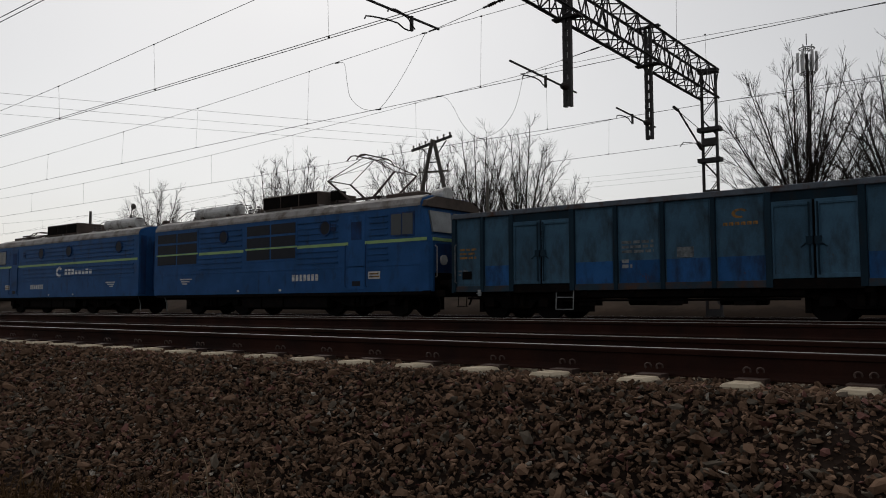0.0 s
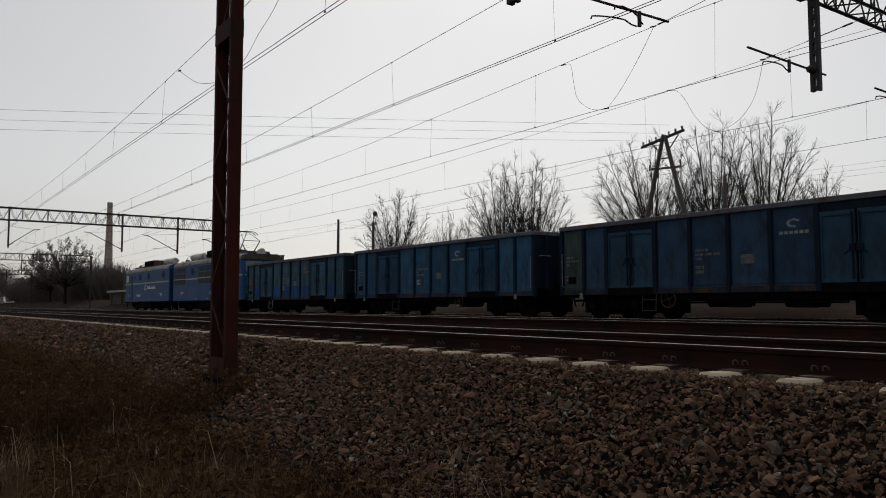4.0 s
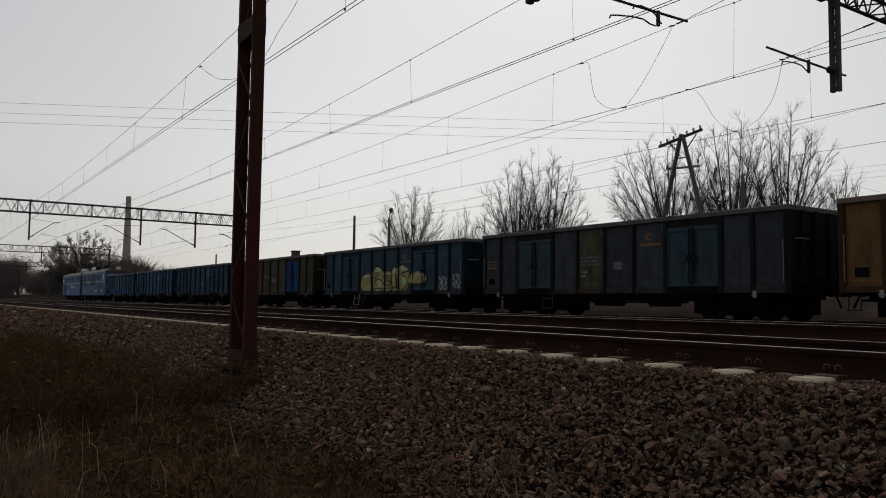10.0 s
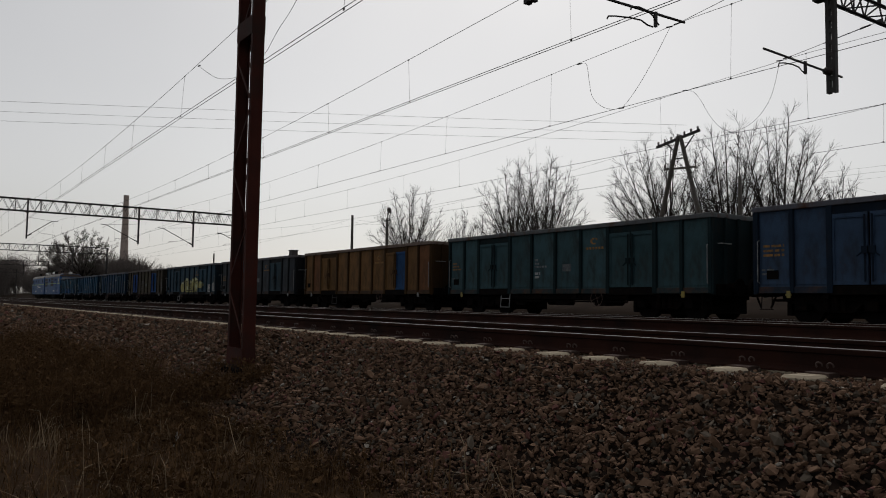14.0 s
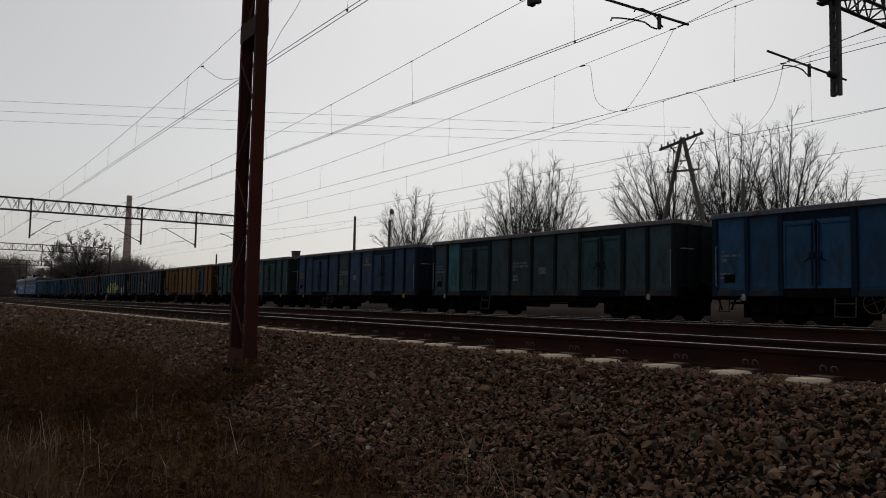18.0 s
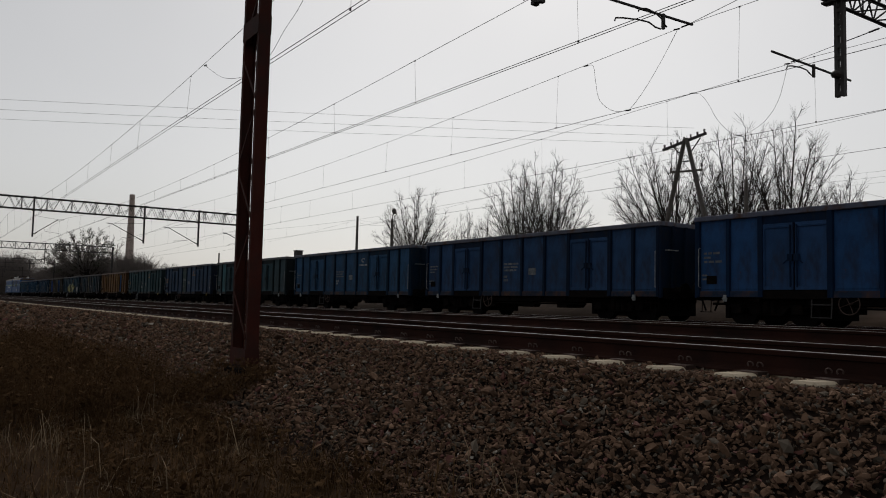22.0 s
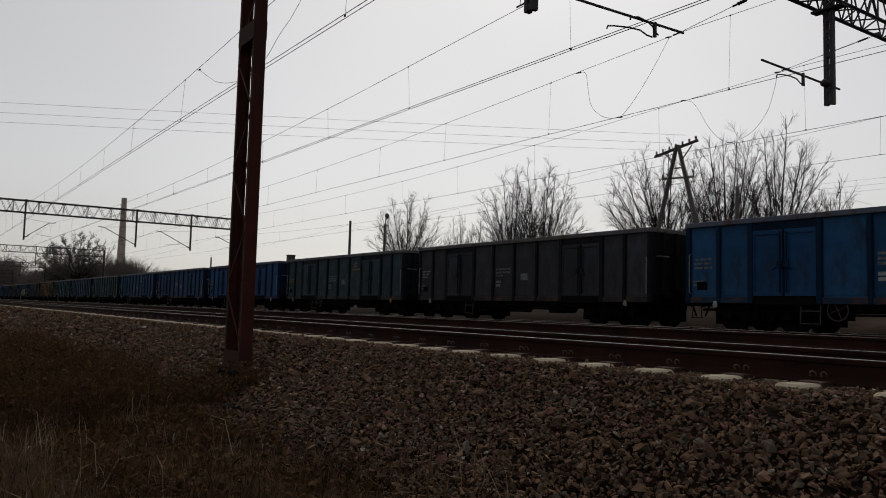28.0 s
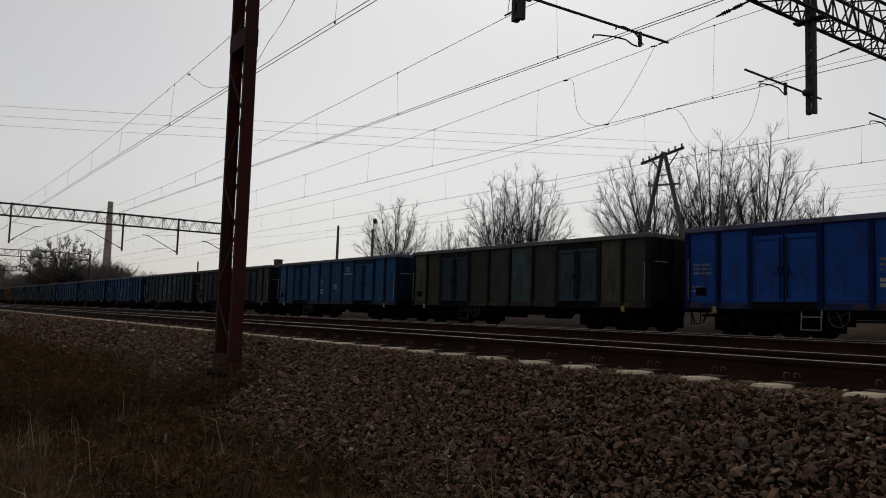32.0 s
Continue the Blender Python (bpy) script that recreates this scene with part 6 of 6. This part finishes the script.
def scatter_stones():
    rng = np.random.default_rng(7)
    fields = [stone_field(-8.0, 1.6, 2.1, 5.0, 1650, 0.0225, rng), stone_field(-16, -8.0, 2.1, 5.0, 1000, 0.028, rng), stone_field(-32, -16, 2.1, 4.9, 330, 0.044, rng), stone_field(-75, -32, 2.2, 4.8, 70, 0.085, rng),
              stone_field(-16, 2, 5.1, 6.6, 200, 0.032, rng), stone_field(1.6, 14, 2.1, 5.0, 200, 0.05, rng)]
    places, sizes = np.concatenate([a for a, b in fields]), np.concatenate([b for a, b in fields])
    near = np.where((places[:, 1] < 3.4) & (np.abs(places[:, 0] + 2.6) < 1.5) & (sizes > 0.025))[0][:300]
    rest = np.setdiff1d(np.arange(len(places)), near)
    red = rest[rng.uniform(0, 1, len(rest)) < 0.055]
    rest = np.setdiff1d(rest, red)
    grey = rest[rng.uniform(0, 1, len(rest)) < 0.14]
    rest = np.setdiff1d(rest, grey)
    light = rest[rng.uniform(0, 1, len(rest)) < 0.018]
    rest = np.setdiff1d(rest, light)
    sizes[light] *= 0.75
    for idx, m, nm in ((rest, M_stone, "loose_stones"), (red, M_red_stone, "reddish_stones"), (grey, M_grey_stone, "grey_stones"), (light, M_pale_stone, "pale_stones")):
        part(nm, stones_mesh(nm, places[idx], sizes[idx], m, rng), m, BALLAST, kind="stuff")
    meshes = []
    for k in range(10):
        s = Shape()
        s.v, s.f = [tuple(p) for p in rock(rng)], list(ICO_F)
        meshes.append(s.mesh("stone", M_stone_one))
    for i in near:
        o = part("stone", meshes[i % 10], M_stone_one, BALLAST)
        o.location, o.scale = places[i], (sizes[i],) * 3
        o.rotation_euler = tuple(rng.uniform(0, 6.28, 3))


scatter_stones()


# ---- dry grass, litter ----
def grass(name, n, x0, x1, y0, y1, tall, wide, material, seed, label, clump=0.0):
    rng = np.random.default_rng(seed)
    x, y = rng.uniform(x0, x1, n), rng.uniform(y0, y1, n)
    if clump:
        k = rng.integers(0, max(1, n // 26), n)
        cx, cy = rng.uniform(x0, x1, n), rng.uniform(y0, y1, n)
        x, y = cx[k] + rng.normal(0, clump, n), cy[k] + rng.normal(0, clump, n)
    keep = (y < 2.75 + 0.3 * np.sin(x * 1.1) + 0.5 * np.exp(-((x + 9.9) ** 2) / 3)) & (np.hypot(x, y) > 1.6)
    x, y = x[keep], y[keep]
    n = len(x)
    h = tall * np.exp(rng.normal(0, 0.4, n))
    a, lean = rng.uniform(0, 6.283, n), rng.uniform(0.1, 1.5, n)
    z = np.array([max(ground_height(p, q), bed_height(q) if q > 1.9 else -9) for p, q in zip(x, y)])
    d = np.stack([np.cos(a), np.sin(a), 0 * a], -1)
    side = np.stack([-np.sin(a), np.cos(a), 0 * a], -1) * wide * rng.uniform(0.6, 1.4, (n, 1))
    o = np.stack([x, y, z - 0.02], -1)
    mid = o + d * (h * lean * 0.3)[:, None] + np.array([0, 0, 1]) * (h * 0.6)[:, None]
    tip = o + d * (h * lean)[:, None] + np.array([0, 0, 1]) * (h * (1.05 - 0.35 * lean))[:, None]
    v = np.stack([o - side, o + side, mid + side * 0.7, mid - side * 0.7, tip], 1).reshape(-1, 3)
    k = np.arange(n) * 5
    me = bpy.data.meshes.new(name)
    faces = [(i, i + 1, i + 2, i + 3) for i in k.tolist()] + [(i + 3, i + 2, i + 4) for i in k.tolist()]
    me.from_pydata(v.tolist(), [], faces)
    me.materials.append(material)
    return tagged(new(name, me), label, "grass", kind="stuff")


grass("dead_grass", 48000, -20, 2.5, -2.5, 3.4, 0.085, 0.0035, M_grass, 41, "short matted dead brown grass on dark soil")
grass("dry_grass_tufts", 9000, -18, 1.5, -1.0, 3.1, 0.19, 0.0035, M_grass, 42, "tufts of dry brown grass below the ballast", 0.09)
grass("straw_stalks", 1900, -15, 1.0, -0.5, 3.1, 0.22, 0.003, M_straw, 43, "scattered pale straw stalks", 0.12)


def weeds(name, spots, tall, seed, label):
    """Brittle dead stems with side twigs and curled leaves."""
    rng = random.Random(seed)
    s = Shape()
    for x, y, k in spots:
        z = max(ground_height(x, y), bed_height(y) if y > 1.9 else -9)
        for i in range(15):
            p = Vector((x + rng.gauss(0, 0.16), y + rng.gauss(0, 0.12), z - 0.03))
            d = Vector((rng.gauss(0, 0.3), rng.gauss(0, 0.3), 1)).normalized()
            h = tall * k * rng.uniform(0.45, 1.0)
            q = p + d * h
            s.rod(p, q, 0.004, 0.002, n=3, caps=False)
            for j in range(5):
                b = p.lerp(q, rng.uniform(0.3, 0.98))
                e = b + Vector((rng.gauss(0, 1), rng.gauss(0, 1), rng.uniform(0, 1.2))) * 0.075 * tall / 0.6
                s.rod(b, e, 0.0022, 0.0012, n=3, caps=False)
                u = Vector((rng.gauss(0, 1), rng.gauss(0, 1), rng.gauss(0, 1))) * 0.014
                v = Vector((rng.gauss(0, 1), rng.gauss(0, 1), rng.gauss(0, 1))) * 0.009
                s.add([e - u, e + v, e + u, e - v], [(0, 1, 2), (0, 2, 3)])
    me = bpy.data.meshes.new(name)
    me.from_pydata(s.v, [], s.f)
    me.materials.append(M_weed)
    return tagged(new(name, me), label, "weeds", kind="stuff")


wr = random.Random(77)
weeds("dead_weeds", [(wr.uniform(-19, -8.2), wr.uniform(0.9, 2.5), wr.uniform(0.5, 1.0)) for i in range(250)], 0.82, 78, "tall brittle dead brown weeds at the slope's foot")
weeds("low_weeds", [(wr.uniform(-8.5, -3.0), wr.uniform(1.2, 2.7), wr.uniform(0.4, 1.0)) for i in range(70)], 0.30, 79, "low withered weeds among dry grass")
weeds("post_weeds", [(-9.4 + wr.gauss(0, 0.6), 3.0 + wr.gauss(0, 0.28), wr.uniform(0.5, 1.0)) for i in range(26)], 0.42, 80, "withered brown weeds round the mast's foot")


def litter():
    x, y = -6.95, 1.98
    z = ground_height(x, y)
    s = Shape().add([(x - 0.05, y, z + 0.02), (x + 0.04, y - 0.03, z + 0.01), (x + 0.06, y + 0.01, z + 0.11), (x - 0.03, y + 0.02, z + 0.13), (x - 0.05, y + 0.012, z + 0.02), (x + 0.04, y - 0.018, z + 0.01), (x + 0.06, y + 0.022, z + 0.11), (x - 0.03, y + 0.032, z + 0.13)],
                    [(0, 1, 2, 3), (7, 6, 5, 4), (0, 4, 5, 1), (1, 5, 6, 2), (2, 6, 7, 3), (3, 7, 4, 0)])
    tagged(part("paper_scrap", s, M_white), "crumpled pale paper scrap in the dry grass", "litter")


litter()

# ---- what moves ----
def motions():
    times = [0.0, 1.0, 2.0, 3.0] + [4.0 + 2.0 * i for i in range(15)]
    for vehicle, behind in MOVING:
        lift = 0.05 if vehicle in (LOCO_A, LOCO_B) else 0.0     # the locomotive's larger wheels
        walk(vehicle, [(t, pose(train_x(t) + behind, TRAIN_Y, TRAIN_Z + lift)) for t in times])


motions()
